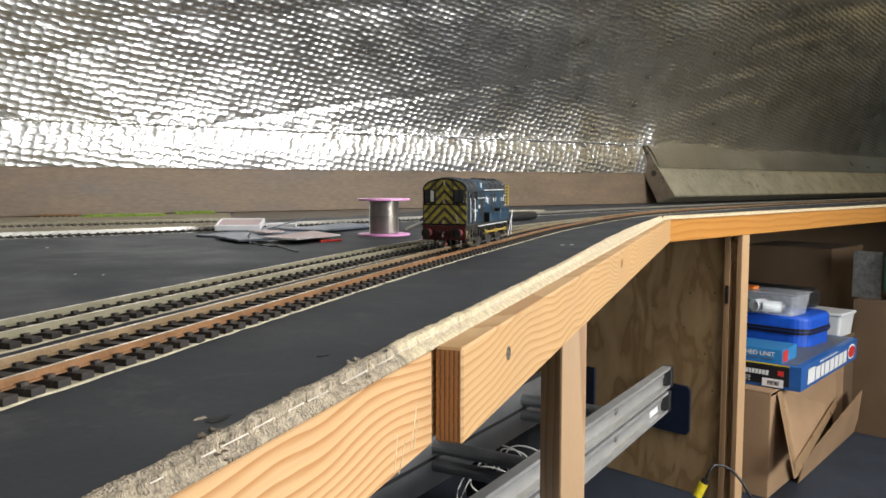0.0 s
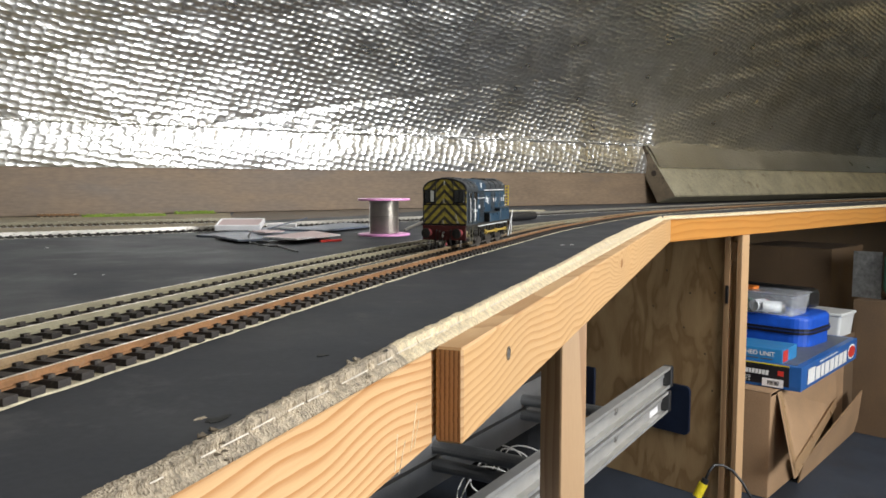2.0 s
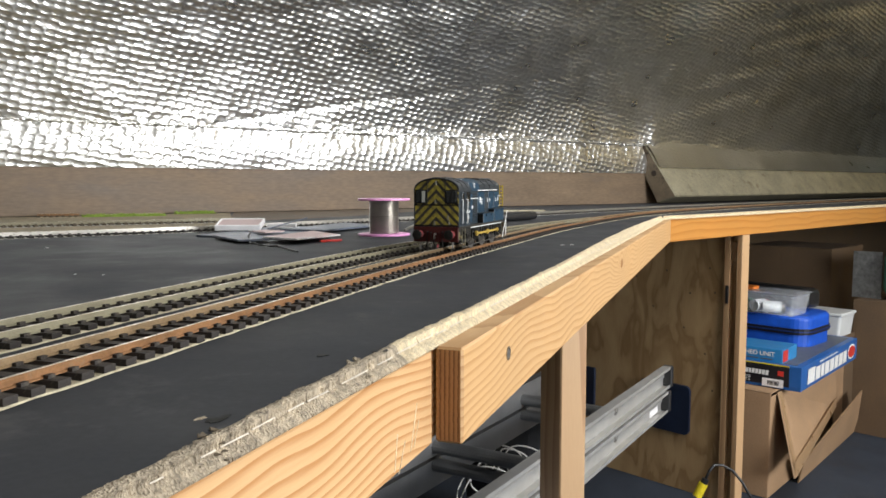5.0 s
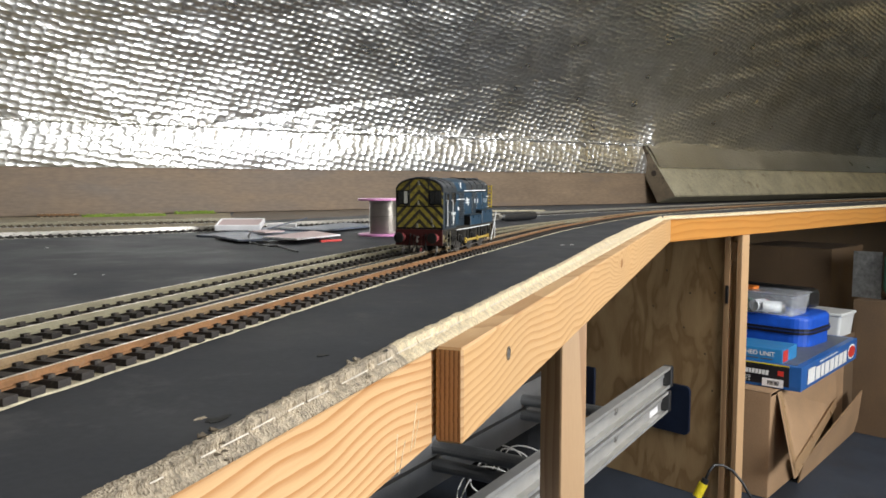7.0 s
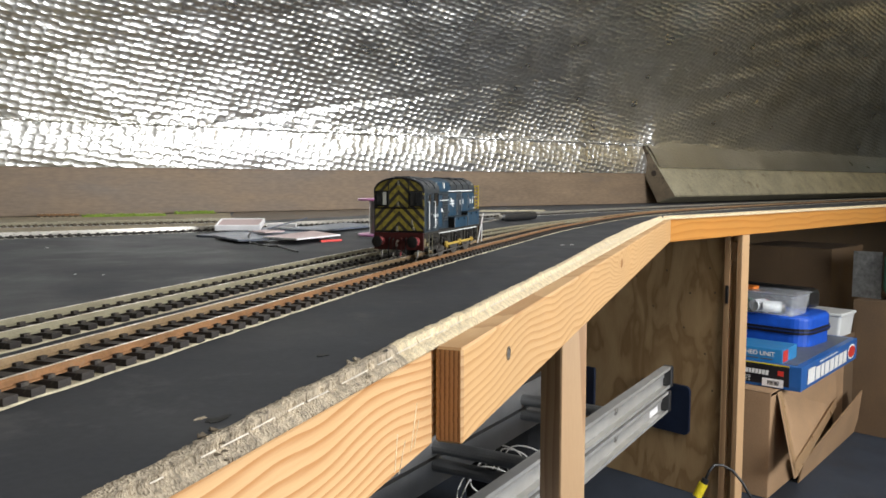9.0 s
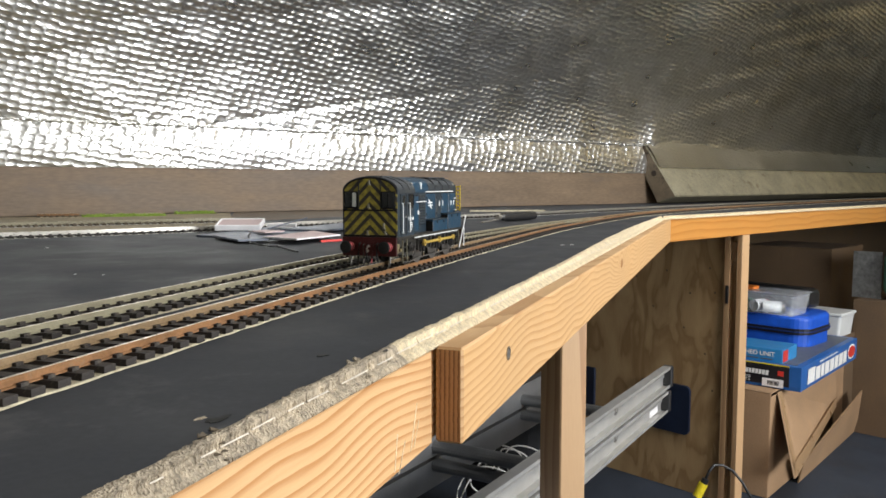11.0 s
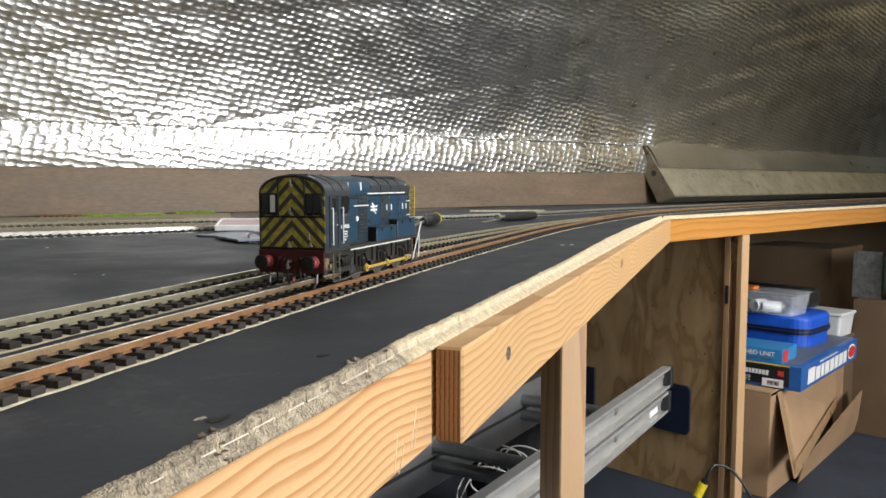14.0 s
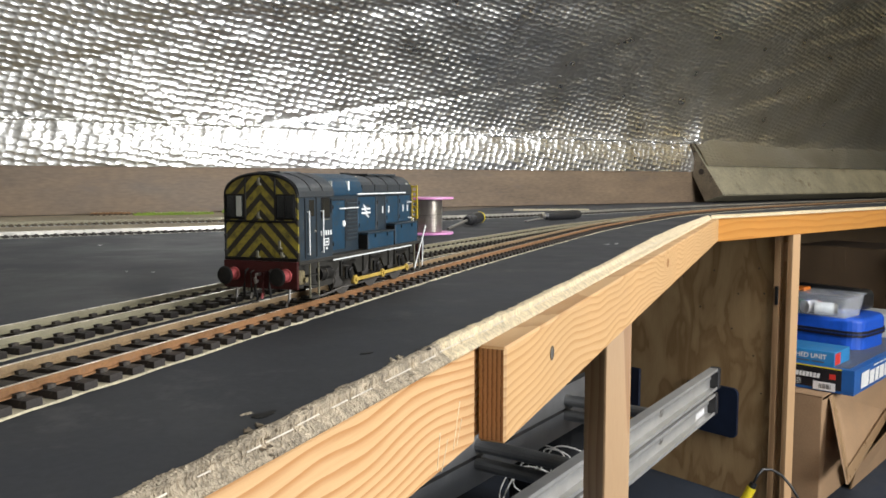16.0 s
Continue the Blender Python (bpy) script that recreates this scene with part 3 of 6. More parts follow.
for x, z, tilt, length in ((1.469, 0.850, 0.010, 0.026), (1.474, 0.845, 0.008, 0.014), (1.446, 0.843, 0.004, 0.020), (1.452, 0.838, 0.009, 0.016)):
    part("scratch", prism([(x, -0.0002, z - length / 2), (x + 0.0009, -0.0002, z - length / 2), (x + 0.0009 + tilt, -0.0002, z + length / 2), (x + tilt, -0.0002, z + length / 2)], (0, 0.0004, 0)), "plyedge_cream", front_timber, "pale scratch in the wood")
part("knot", lathe([(0.0001, 0), (0.0045, 0), (0.0085, 0.0004), (0.0001, 0.0004)], Matrix.Translation((0.750, -0.0191, 0.871)) @ pose(0, 0, 0, 90, 0, 0) @ Matrix.Diagonal((1.5, 0.8, 1, 1)), 20), "endgrain", facing_batten, "brown knot in the wood")

backboard = part("backboard", box(-1.4, 2.70, 0.0, 0.018, BOARD + 0.001, 1.043, 0.001), "backboard")
backboard.matrix_world = Matrix.Translation((-1.18, 2.107, 0)) @ pose(0, 0, 0, 0, 0, 35.1)
tagged(backboard, "stained brown plywood upstand behind the tracks", "board", kind="structure")


# foil-lined roof: a strip on the upstand, a crumpled seam, then the slope
def foil_sheet(name, rows, label, parent=None):
    bm = bmesh.new()
    uvl = bm.loops.layers.uv.new("UVMap")
    grid = [[bm.verts.new(p) for p, _ in r] for r in rows]
    for i in range(len(rows) - 1):
        for j in range(len(rows[0]) - 1):
            idx = ((i, j), (i + 1, j), (i + 1, j + 1), (i, j + 1))
            f = bm.faces.new([grid[a][b] for a, b in idx])
            for l, (a, b) in zip(f.loops, idx):
                l[uvl].uv = rows[a][b][1]
    ob = part(name, bm, "foil", parent, smooth=True)
    return tagged(ob, label, "insulation", kind="structure")


def seam_point(u):
    """Along the seam: (point, inward unit vector); the corner lies at u = 2.6."""
    if u < 2.6:
        p, d = back(u), direction(35.1)
    else:
        q = back(2.6)
        d = direction(42.0)
        p = Vector((q.x + (u - 2.6) * d[0], q.y + (u - 2.6) * d[1], 0))
    k = min(1, max(0, (u - 2.3) / 0.6))
    ang = 35.1 + 6.9 * k * k * (3 - 2 * k)
    return p, Vector((math.sin(radians(ang)), -math.cos(radians(ang)), 0))


def lining(v, u):
    """Profile of the hanging lining v metres above the seam: (inward, up). Steep at the foot, easing to the rafters' pitch, sooner towards the corner."""
    k = min(1, max(0, (u + 0.3) / 1.7))
    reach = 0.95 - 0.70 * k
    x = z = 0.0
    for i in range(30):
        a = radians(40 + 44 * math.exp(-(v * (i + 0.5) / 30) / reach))
        x += math.cos(a) * v / 30
        z += math.sin(a) * v / 30
    return x, z


def roof_rows(u0, u1, n, v1, m):
    rows = []
    for i in range(n + 1):
        u = u0 + (u1 - u0) * i / n
        p, inward = seam_point(u)
        row = []
        for j in range(m + 1):
            v = v1 * (j / m) ** 2.0
            sag = 0.02 * math.sin(math.pi * min(1, v / 0.9)) + 0.020 * noise.noise((u * 1.6, v * 2.6, 0)) + 0.006 * noise.noise((u * 7, v * 9, 3))
            sag += 0.016 * math.exp(-((u - 2.60 + 0.30 * v) / 0.035) ** 2) * math.exp(-v * 6.0)
            for u_, v_, k_, d_ in ((0.75, 0.04, 0.20, 0.007), (0.3, 0.30, 0.17, 0.007), (-0.1, 0.12, 0.28, 0.006)):
                if u > u_ - 0.5:
                    sag -= d_ * math.exp(-abs(v - v_ - k_ * (u - u_)) / 0.007) * min(1, max(0, (u - u_ + 0.5) * 4))
            crump = math.exp(-v / 0.02) * 0.0095
            sag += crump * noise.noise((u * 26, v * 60, 7))
            if u > 2.5:
                sag += 0.010 * min(1, (u - 2.5) * 2) * noise.noise((u * 1.1, (v - 0.30 * (u - 2.6)) * 11, 12))
            x, z = lining(v, u)
            q = p + inward * (x + sag * 0.85)
            row.append(((q.x, q.y, 1.16 + z - sag * 0.5 + crump * noise.noise((u * 31, v * 50, 1))), (u, v)))
        rows.append(row)
    return rows


foil_sheet("ceiling", roof_rows(-2.6, 7.0, 1000, 3.4, 110), "sagging silver bubble-foil insulation lining the roof slope")


def strip_rows(u0, u1, n):
    rows = []
    for i in range(n + 1):
        u = u0 + (u1 - u0) * i / n
        row = []
        for j in range(13):
            h = j / 12
            u = u0 + (u1 - 0.055 * h - u0) * i / n
            z = 1.036 + 0.127 * h + 0.002 * noise.noise((u * 30, 4, 0)) * (1 - h)
            v = -0.004 - 0.006 * math.sin(math.pi * h) + 0.004 * noise.noise((u * 6, h * 2, 5)) - 0.008 * h * h * noise.noise((u * 24, h * 4, 9))
            p = back(u, v)
            row.append(((p.x, p.y, z), (u, h * 0.127)))
        rows.append(row)
    return rows


foil_sheet("foil_strip", strip_rows(-1.4, 2.575, 400), "bright silver foil strip above the upstand")

# leaning beam on the second wall, foil over its upper half
sec = [(0.0, 0.933), (0.0995, 0.902), (0.245, 1.153), (0.18, 1.187)]
bm = prism([(0, v, z) for v, z in sec], (6.0, 0, 0), bev=0.006)
beam = part("leaning_beam", bm, "old_beam")
beam.matrix_world = Matrix.Translation((1.018, 3.45, 0)) @ pose(0, 0, 0, 0, 0, 42)
beam.data.materials.append(M["old_end"])
for p in beam.data.polygons:
    if p.normal.x < -0.8:
        p.material_index = 1
part("knot", lathe([(0.0001, 0), (0.013, 0), (0.0125, 0.001), (0.0001, 0.001)], Matrix.Translation((-0.0005, 0.118, 1.035)) @ pose(0, 0, 0, 0, -90, 0), 18), "old_end_dark", beam, "dark round knot in the sawn end")
part("knot", lathe([(0.0001, 0), (0.005, 0), (0.0045, 0.001), (0.0001, 0.001)], Matrix.Translation((-0.0005, 0.155, 1.125)) @ pose(0, 0, 0, 0, -90, 0), 12), "old_end_dark", beam, "small dark hole in the sawn end")
tagged(beam, "old grey timber beam leaning against the roof foot", "beam", kind="structure")
rows = []
for i in range(241):
    u = 6.0 * i / 240
    row = []
    for j in range(11):
        h = j / 10
        v, z = 0.088 + (0.18 - 0.088) * h, 1.0572 + (1.192 - 1.0572) * h
        off = 0.006 + 0.004 * noise.noise((u * 9, h * 3, 2)) + 0.002 * noise.noise((u * 40, h * 6, 2))
        p = side(u, v - off * 0.82, 0)
        row.append(((p.x, p.y, z + off * 0.57 + 0.002 * noise.noise((u * 25, 1, 1)) * (1 - h)), (u, h * 0.17)))
    rows.append(row)
foil_sheet("foil_strip", rows, "dull silver foil folded over the leaning beam")



def crumpled_seam(at, u0, u1, wide, seed, label):
    """A ridge of folded, crushed foil along a joint."""
    r = random.Random(seed)
    n = int((u1 - u0) / 0.005)
    rows = []
    for i in range(n + 1):
        u = u0 + (u1 - u0) * i / n
        p, inward = at(u)
        swell = 0.6 + 0.7 * abs(noise.noise((u * 5, seed, 0)))
        row = []
        for j in range(6):
            h = j / 5 - 0.5
            bulge = 0.008 * math.cos(math.pi * h) * swell + r.uniform(-0.0028, 0.0028) if 0 < j < 5 else -0.003
            q = p + inward * bulge
            row.append(((q.x, q.y, q.z + wide * swell * h + r.uniform(-0.0020, 0.0020)), (u, h * wide)))
        rows.append(row)
    return foil_sheet("foil_seam", rows, label)


def upstand_seam(u):
    p, inward = seam_point(u)
    return Vector((p.x, p.y, 1.162 + 0.004 * noise.noise((u * 4, 9, 0)))) + inward * 0.008, inward


def beam_seam(u):
    d = direction(42.0)
    return side(u, 0.172, 1.192 + 0.004 * noise.noise((u * 3, 7, 0))), Vector((d[1], -d[0], 0.4)).normalized()


crumpled_seam(upstand_seam, -1.4, 2.56, 0.016, 3, "crushed silver foil seam above the upstand strip")
crumpled_seam(beam_seam, 0.0, 6.0, 0.016, 5, "crushed silver foil seam above the leaning beam")

# plain walls that close the place; the unseen warm ones tint the foil's reflections
def wall(name, a, b, z0, z1, t, material, label):
    a, b = Vector((*a, 0)), Vector((*b, 0))
    ob = part(name, box(0, (b - a).length, 0, t, z0 if z0 > 0.1 else FLOOR, z1), material)
    ob.matrix_world = Matrix.Translation(a) @ pose(0, 0, 0, 0, 0, math.degrees(math.atan2(b.y - a.y, b.x - a.x)))
    return tagged(ob, label, "wall", kind="structure")


b0, b1, s1 = back(-2.6, 0.13), back(2.75, 0.13), side(6.6, 0.3)
wall("wall_north", (b0.x, b0.y), (b1.x, b1.y), 0, 1.2, 0.1, "darkwood", "dark boarded wall behind the layout")
wall("wall_east", (b1.x, b1.y), (s1.x, s1.y), 0, 1.25, 0.1, "darkwood", "dark boarded wall along the far shelf")
wall("wall_south", (-4.3, -2.2), (3.4, -2.2), 0, 4.2, -0.1, "wallm", "plain painted wall")
wall("wall_west", (-3.4, -2.2), (-3.4, 1.2), 0, 4.2, 0.1, "wallm", "plain painted wall")
for a, b, z0, z1 in (((3.4, -2.2), (3.4, -1.4), 0, 4.2), ((3.4, 0.4), (3.4, 4.0), 0, 4.2), ((3.4, -1.4), (3.4, 0.4), 0, 0.9), ((3.4, -1.4), (3.4, 0.4), 2.1, 4.2)):
    wall("wall_window", a, b, z0, z1, -0.1, "wall_warm", "plain warm painted wall beside the window opening")
wall("wall_end", (3.4, 4.0), (6.6, 8.6), 0, 4.2, -0.1, "wall_warm", "plain warm painted end wall")
top = part("ceiling_upper", slab([(-4.3, -2.4), (7.3, -2.4), (7.3, 6.5), (-4.3, 6.5)], 3.72, 3.8), "foil")
tagged(top, "silver foil lining above", "ceiling", kind="structure")


# ------------------------------------------------------------------ track
NEAR_RAIL = [(-0.4099, -0.449), (-0.2889, -0.0342), (-0.1839, 0.3221), (-0.0454, 0.7662), (0.0956, 1.1702), (0.244, 1.5616), (0.5856, 2.2448), (1.0736, 2.8597), (2.0008, 3.8552), (3.3184, 5.124)]


def offset_line(pts, d):
    out = []
    for i, p in enumerate(pts):
        t = (pts[min(i + 1, len(pts) - 1)] - pts[max(i - 1, 0)]).normalized()
        out.append(p + Vector((-t.y, t.x, 0)) * d)
    return out


near = curve_through(NEAR_RAIL, 0.005)
LINE_A = offset_line(near, 0.016)


def on_line(line, s, step=0.005):
    """Point and heading at s metres along a line."""
    k = max(0, min(len(line) - 2, int(s / step)))
    f = s / step - k
    p = line[k].lerp(line[k + 1], f)
    lo, hi = line[max(0, k - 3)], line[min(len(line) - 1, k + 4)]
    d = (hi - lo).normalized()
    return p, math.degrees(math.atan2(d.y, d.x))


def rail_profile(line, side_off, z0=RAIL - 0.0048, z1=RAIL):
    """A flat-bottom rail swept along the line: foot, web and head."""
    sec = [(-0.0018, z0), (-0.0018, z0 + 0.0006), (-0.0005, z0 + 0.0010), (-0.0005, z1 - 0.0012), (-0.0011, z1 - 0.0009), (-0.0010, z1),
           (0.0010, z1), (0.0011, z1 - 0.0009), (0.0005, z1 - 0.0012), (0.0005, z0 + 0.0010), (0.0018, z0 + 0.0006), (0.0018, z0)]
    bm = bmesh.new()
    prev = None
    for i, p in enumerate(line):
        t = (line[min(i + 1, len(line) - 1)] - line[max(i - 1, 0)]).normalized()
        n = Vector((-t.y, t.x, 0))
        ring = [bm.verts.new((*(p + n * (side_off + a)).xy, z)) for a, z in sec]
        if prev:
            for k in range(12):
                bm.faces.new((prev[k], prev[(k + 1) % 12], ring[(k + 1) % 12], ring[k]))
        prev = ring
    return bm


def sleeper_mesh():
    bm = box(-0.0039, 0.0039, -0.0272, 0.0272, 0.0002, 0.0039)
    for sy in (-0.016, 0.016):
        for e in (-1, 1):
            box(-0.0022, 0.0022, sy + e * 0.0031 - 0.0013, sy + e * 0.0031 + 0.0013, 0.0039, 0.0056, 0, bm)
    return bm


SLEEPER = {}
for key in ("sleeper", "sleeper_brown"):
    me = bpy.data.meshes.new("sleeper")
    b = sleeper_mesh()
    bmesh.ops.recalc_face_normals(b, faces=b.faces)
    b.to_mesh(me)
    b.free()
    me.materials.append(M[key])
    SLEEPER[key] = me


def lay_track(line, label, rail_mat, tie, bed, pick, pitch=0.0147, lift=0.0):
    """A track: two rails, an underlay strip and sleepers; those for which pick(point) holds are pieces of their own."""
    t = tagged(new("track"), label, "model track", "model railway tracks")
    coarse = line[::4]
    for s in (-0.016, 0.016):
        r = part("rail", rail_profile(coarse, s), rail_mat if s < 0 or rail_mat != "rail_rust" else "rail_tan", t)
        r.data.materials.append(M["rail_top"])
        for p in r.data.polygons:
            if p.normal.z > 0.95 and p.center.z > RAIL - 0.0003:
                p.material_index = 1
    bm = bmesh.new()
    prev = None
    rnd = random.Random(2)
    for i in range(0, len(line), 3):
        tt = (line[min(i + 1, len(line) - 1)] - line[max(i - 1, 0)]).normalized()
        n = Vector((-tt.y, tt.x, 0))
        w = 0.0284 + rnd.uniform(-0.0014, 0.0010)
        ring = [bm.verts.new((*(line[i] + n * a).xy, z)) for a, z in ((-w, BOARD + 0.0002), (-w + 0.0008, BOARD + 0.0009), (w - 0.0008, BOARD + 0.0009), (w, BOARD + 0.0002))]
        if prev:
            for k in range(3):
                bm.faces.new((prev[k], prev[k + 1], ring[k + 1], ring[k]))
        prev = ring
    part("underlay", bm, bed, t, "thin cream strip under the sleepers")
    if bed == "cork":
        bm, prev = bmesh.new(), None
        for i in range(0, len(line), 3):
            tt = (line[min(i + 1, len(line) - 1)] - line[max(i - 1, 0)]).normalized()
            n = Vector((-tt.y, tt.x, 0))
            w = 0.0205 + rnd.uniform(-0.0012, 0.0012)
            ring = [bm.verts.new((*(line[i] + n * a).xy, BOARD + 0.0013)) for a in (-w, w)]
            if prev:
                bm.faces.new((prev[0], prev[1], ring[1], ring[0]))
            prev = ring
        part("stained_strip", bm, "rusty_bed" if rail_mat == "rail_rust" else "grey_bed", t, "stained strip between the rails")
    s, rest = 0.004, bmesh.new()
    while s < (len(line) - 2) * 0.005:
        p, deg = on_line(line, s)
        m = Matrix.Translation((p.x, p.y, BOARD + 0.0004)) @ pose(0, 0, 0, 0, 0, deg + rnd.uniform(-0.8, 0.8))
        if pick(p):
            ob = new("sleeper", SLEEPER[tie])
            ob.parent = t
            ob.matrix_basis = m
        else:
            rest.from_mesh(SLEEPER[tie])
            rest.verts.ensure_lookup_table()
            for v in rest.verts[-len(SLEEPER[tie].vertices):]:
                v.co = m @ v.co
        s += pitch
    far = part("sleeper_strip", rest, tie, t)
    tagged(far, kind="stuff")
    return t


shift = [(0.0, 0.086), (1.45, 0.086), (2.0, 0.052), (2.35, 0.02), (2.55, 0.004)]
cut = int(2.5 / 0.005)
LINE_B = []
for i, p in enumerate(LINE_A[:cut]):
    s = i * 0.005
    for (s0, d0), (s1_, d1) in zip(shift, shift[1:]):
        if s0 <= s <= s1_:
            k = (s - s0) / (s1_ - s0)
            d = d0 + (d1 - d0) * k
    t = (LINE_A[i + 1] - LINE_A[max(0, i - 1)]).normalized()
    LINE_B.append(p + Vector((-t.y, t.x, 0)) * d)
lay_track(LINE_A, "model track with rust-brown rails and dark sleepers", "rail_rust", "sleeper", "cork", lambda p: 0.2 < p.y < 1.6)
lay_track(LINE_B, "model track with dull grey-brown rails and dark sleepers", "rail_grey", "sleeper", "cork", lambda p: 0.2 < p.y < 1.6)
C_PTS = [(-2.6, 0.2), (-1.6, 0.66), (-0.725, 1.29), (-0.51, 1.445), (-0.075, 1.925), (0.24, 2.225), (0.56, 2.59), (0.87, 2.93), (1.9, 3.95), (3.3, 5.3)]
lay_track(curve_through(C_PTS, 0.005), "model track with bright rails on a pale bed", "rail_bright", "sleeper", "pale_bed", lambda p: False)
D_PTS = [(-2.6, 0.35), (-1.75, 0.95), (-0.93, 1.60), (-0.52, 1.84)]
lay_track(curve_through(D_PTS, 0.005), "short model track on a pale bed near the upstand", "rail_grey", "sleeper_brown", "pale_bed", lambda p: False)


# ------------------------------------------------------------- locomotive
def mm(v):
    return v / 1000.0


def bx(x0, x1, y0, y1, z0, z1, bev=0.0, bm=None, seg=1):
    return box(mm(x0), mm(x1), mm(y0), mm(y1), mm(z0), mm(z1), mm(bev), bm, seg)


def arch(half, z0, eave, crown, n=14):
    """Outline (y, z) of a cab end: straight sides and a rounded roof."""
    pts = [(-half, z0), (half, z0), (half, eave)]
    for i in range(1, n):
        a = math.pi * i / n
        pts.append((half * math.cos(a), eave + (crown - eave) * math.sin(a) ** 0.85))
    return pts + [(-half, eave)]


def extr(out, x0, x1, bm=None, bev=0.0):
    return prism([(mm(x0), mm(y), mm(z)) for y, z in out], (mm(x1 - x0), 0, 0), bm, mm(bev))


WHEEL_X = (75.0, 122.0, 169.0)
AXLE, THROW = 15.4, 5.6


def hood_outline(h, z0, g=0.0):
    """Half-round bonnet section of half width h from z0 up; g swells it."""
    right = [(h + g, z0), (h + g, 74.0), (h - 0.6 + g, 77.5), (h - 2.2 + g, 80.6 + g), (h - 5.0 + g, 83.2 + g), (h - 9.0, 85.2 + g), (h - 14.0, 86.2 + g)]
    return right + [(-y, z) for y, z in right[::-1]]


def locomotive():
    """Diesel shunter, cab end at x = 0, nose at x = 204; x forward, y to its left, z from the rail."""
    t = thing("locomotive", Matrix.Identity(4), "weathered blue model diesel shunter with wasp-striped cab end on track", "model locomotive")
    part("footplate", bx(0, 207, -28.4, 28.4, 27.9, 30.6, 0.4), "frame_grey", t, "dusty grey footplate")
    for s in (-1, 1):
        part("valance", bx(44, 182, s * 28.7 - 0.4, s * 28.7 + 0.4, 27.3, 28.2), "tub_white", t, "white-lined footplate edge")
        part("frame_plate", prism([(mm(a), mm(s * 21.6), mm(b)) for a, b in ((2, 27.8), (2, 13), (28, 10), (52, 10), (57, 18), (63, 22), (86, 22), (92, 14), (104, 14), (110, 22), (133, 22), (139, 14), (151, 14), (157, 22), (181, 22), (187, 13), (205, 13), (205, 27.8))], (0, mm(s * 1.4), 0)), "frame_grey", t, "dusty grey outside frame")
        for x in WHEEL_X:
            part("axlebox", bx(x - 4.5, x + 4.5, s * 23.0 if s > 0 else -25.4, 25.4 if s > 0 else s * 23.0, 11.5, 20.5, 0.7), "black", t, "greasy black axlebox")
            part("brake_hanger", rod((mm(x + 19.5), mm(s * 18), mm(4)), (mm(x + 18), mm(s * 19), mm(25)), mm(1.0), n=6), "black", t)
            part("brake_block", bx(x + 16.5, x + 19.0, s * 17.6 - 1.6, s * 17.6 + 1.6, 8, 18, 0.5), "black", t, "grimy brake block")
            part("leaf_spring", prism([(mm(x - 10), mm(s * 23.4), mm(23.0)), (mm(x), mm(s * 23.4), mm(21.0)), (mm(x + 10), mm(s * 23.4), mm(23.0)), (mm(x + 10), mm(s * 23.4), mm(24.4)), (mm(x), mm(s * 23.4), mm(24.0)), (mm(x - 10), mm(s * 23.4), mm(24.4))], (0, mm(s * 1.8), 0)), "black", t, "black leaf spring")
        for x in (64, 100, 112, 146, 158, 190):
            part("frame_rib", bx(x - 0.8, x + 0.8, s * 23.6 - 1.0, s * 23.6 + 1.0, 14, 27.6), "frame_grey", t)
        part("brake_rodding", tube([(mm(16), mm(s * 27.4), mm(5.2)), (mm(34), mm(s * 27.4), mm(5.0)), (mm(60), mm(s * 26.4), mm(6.6)), (mm(150), mm(s * 26.0), mm(7.4)), (mm(178), mm(s * 25.5), mm(9.5))], mm(0.75), n=6), "dull_steel", t, "dull grey brake rodding")
        part("sand_pipe", tube([(mm(50), mm(s * 24.6), mm(19)), (mm(54), mm(s * 24.6), mm(12)), (mm(57), mm(s * 20), mm(4)), (mm(59), mm(s * 17.5), mm(2))], mm(0.6), n=6), "dull_steel", t)
        part("air_tank", rod((mm(30), mm(s * 23.6), mm(19)), (mm(46), mm(s * 23.6), mm(19)), mm(4.6), n=16), "black", t, "grimy air tank")
        part("tank_band", rod((mm(36), mm(s * 23.6), mm(19)), (mm(37.5), mm(s * 23.6), mm(19)), mm(5.0), n=16), "frame_grey", t)
        part("sandbox", bx(4.0, 10.5, s * 24.0 - 2.2, s * 24.0 + 2.2, 15.0, 24.0, 0.8), "ochre", t, "ochre-stained sandbox")
        part("sand_cap", rod((mm(9), mm(s * 26.8), mm(18)), (mm(9), mm(s * 28.2), mm(18)), mm(1.9), n=10), "ochre", t)
        part("guard_iron", tube([(mm(1.5), mm(s * 20.0), mm(14)), (mm(0.5), mm(s * 20.0), mm(6)), (mm(-1.5), mm(s * 19.0), mm(1.6))], mm(1.0), n=6), "dull_steel", t, "bent guard iron")
    # wheels, cranks, rods
    for x in WHEEL_X:
        for s in (-1, 1):
            w = part("wheel", lathe([(mm(2), mm(-1.9)), (mm(15.4), mm(-1.9)), (mm(15.4), mm(1.0)), (mm(16.4), mm(1.3)), (mm(16.4), mm(2.0)), (mm(13.8), mm(2.0)), (mm(13.2), mm(0.8)), (mm(4), mm(0.9)), (mm(3), mm(2))],
                                    pose(0, 0, 0, 90 * s, 0, 0), 36), "black", t, smooth=False)
            w.location = (mm(x), mm(s * 17.1), mm(AXLE))
            part("tyre", lathe([(mm(14.5), mm(-2.15)), (mm(15.45), mm(-2.15)), (mm(15.45), mm(-1.6)), (mm(14.5), mm(-1.6))], pose(0, 0, 0, 90 * s, 0, 0), 36), "dull_steel", w, "worn wheel tyre")
            k = part("crank", bx(-4.0, 8.6, -1.0, 1.0, -3.2, 3.2, 1.0), "black", w, "black outside crank")
            k.location = (0, mm(s * 9.4), 0)
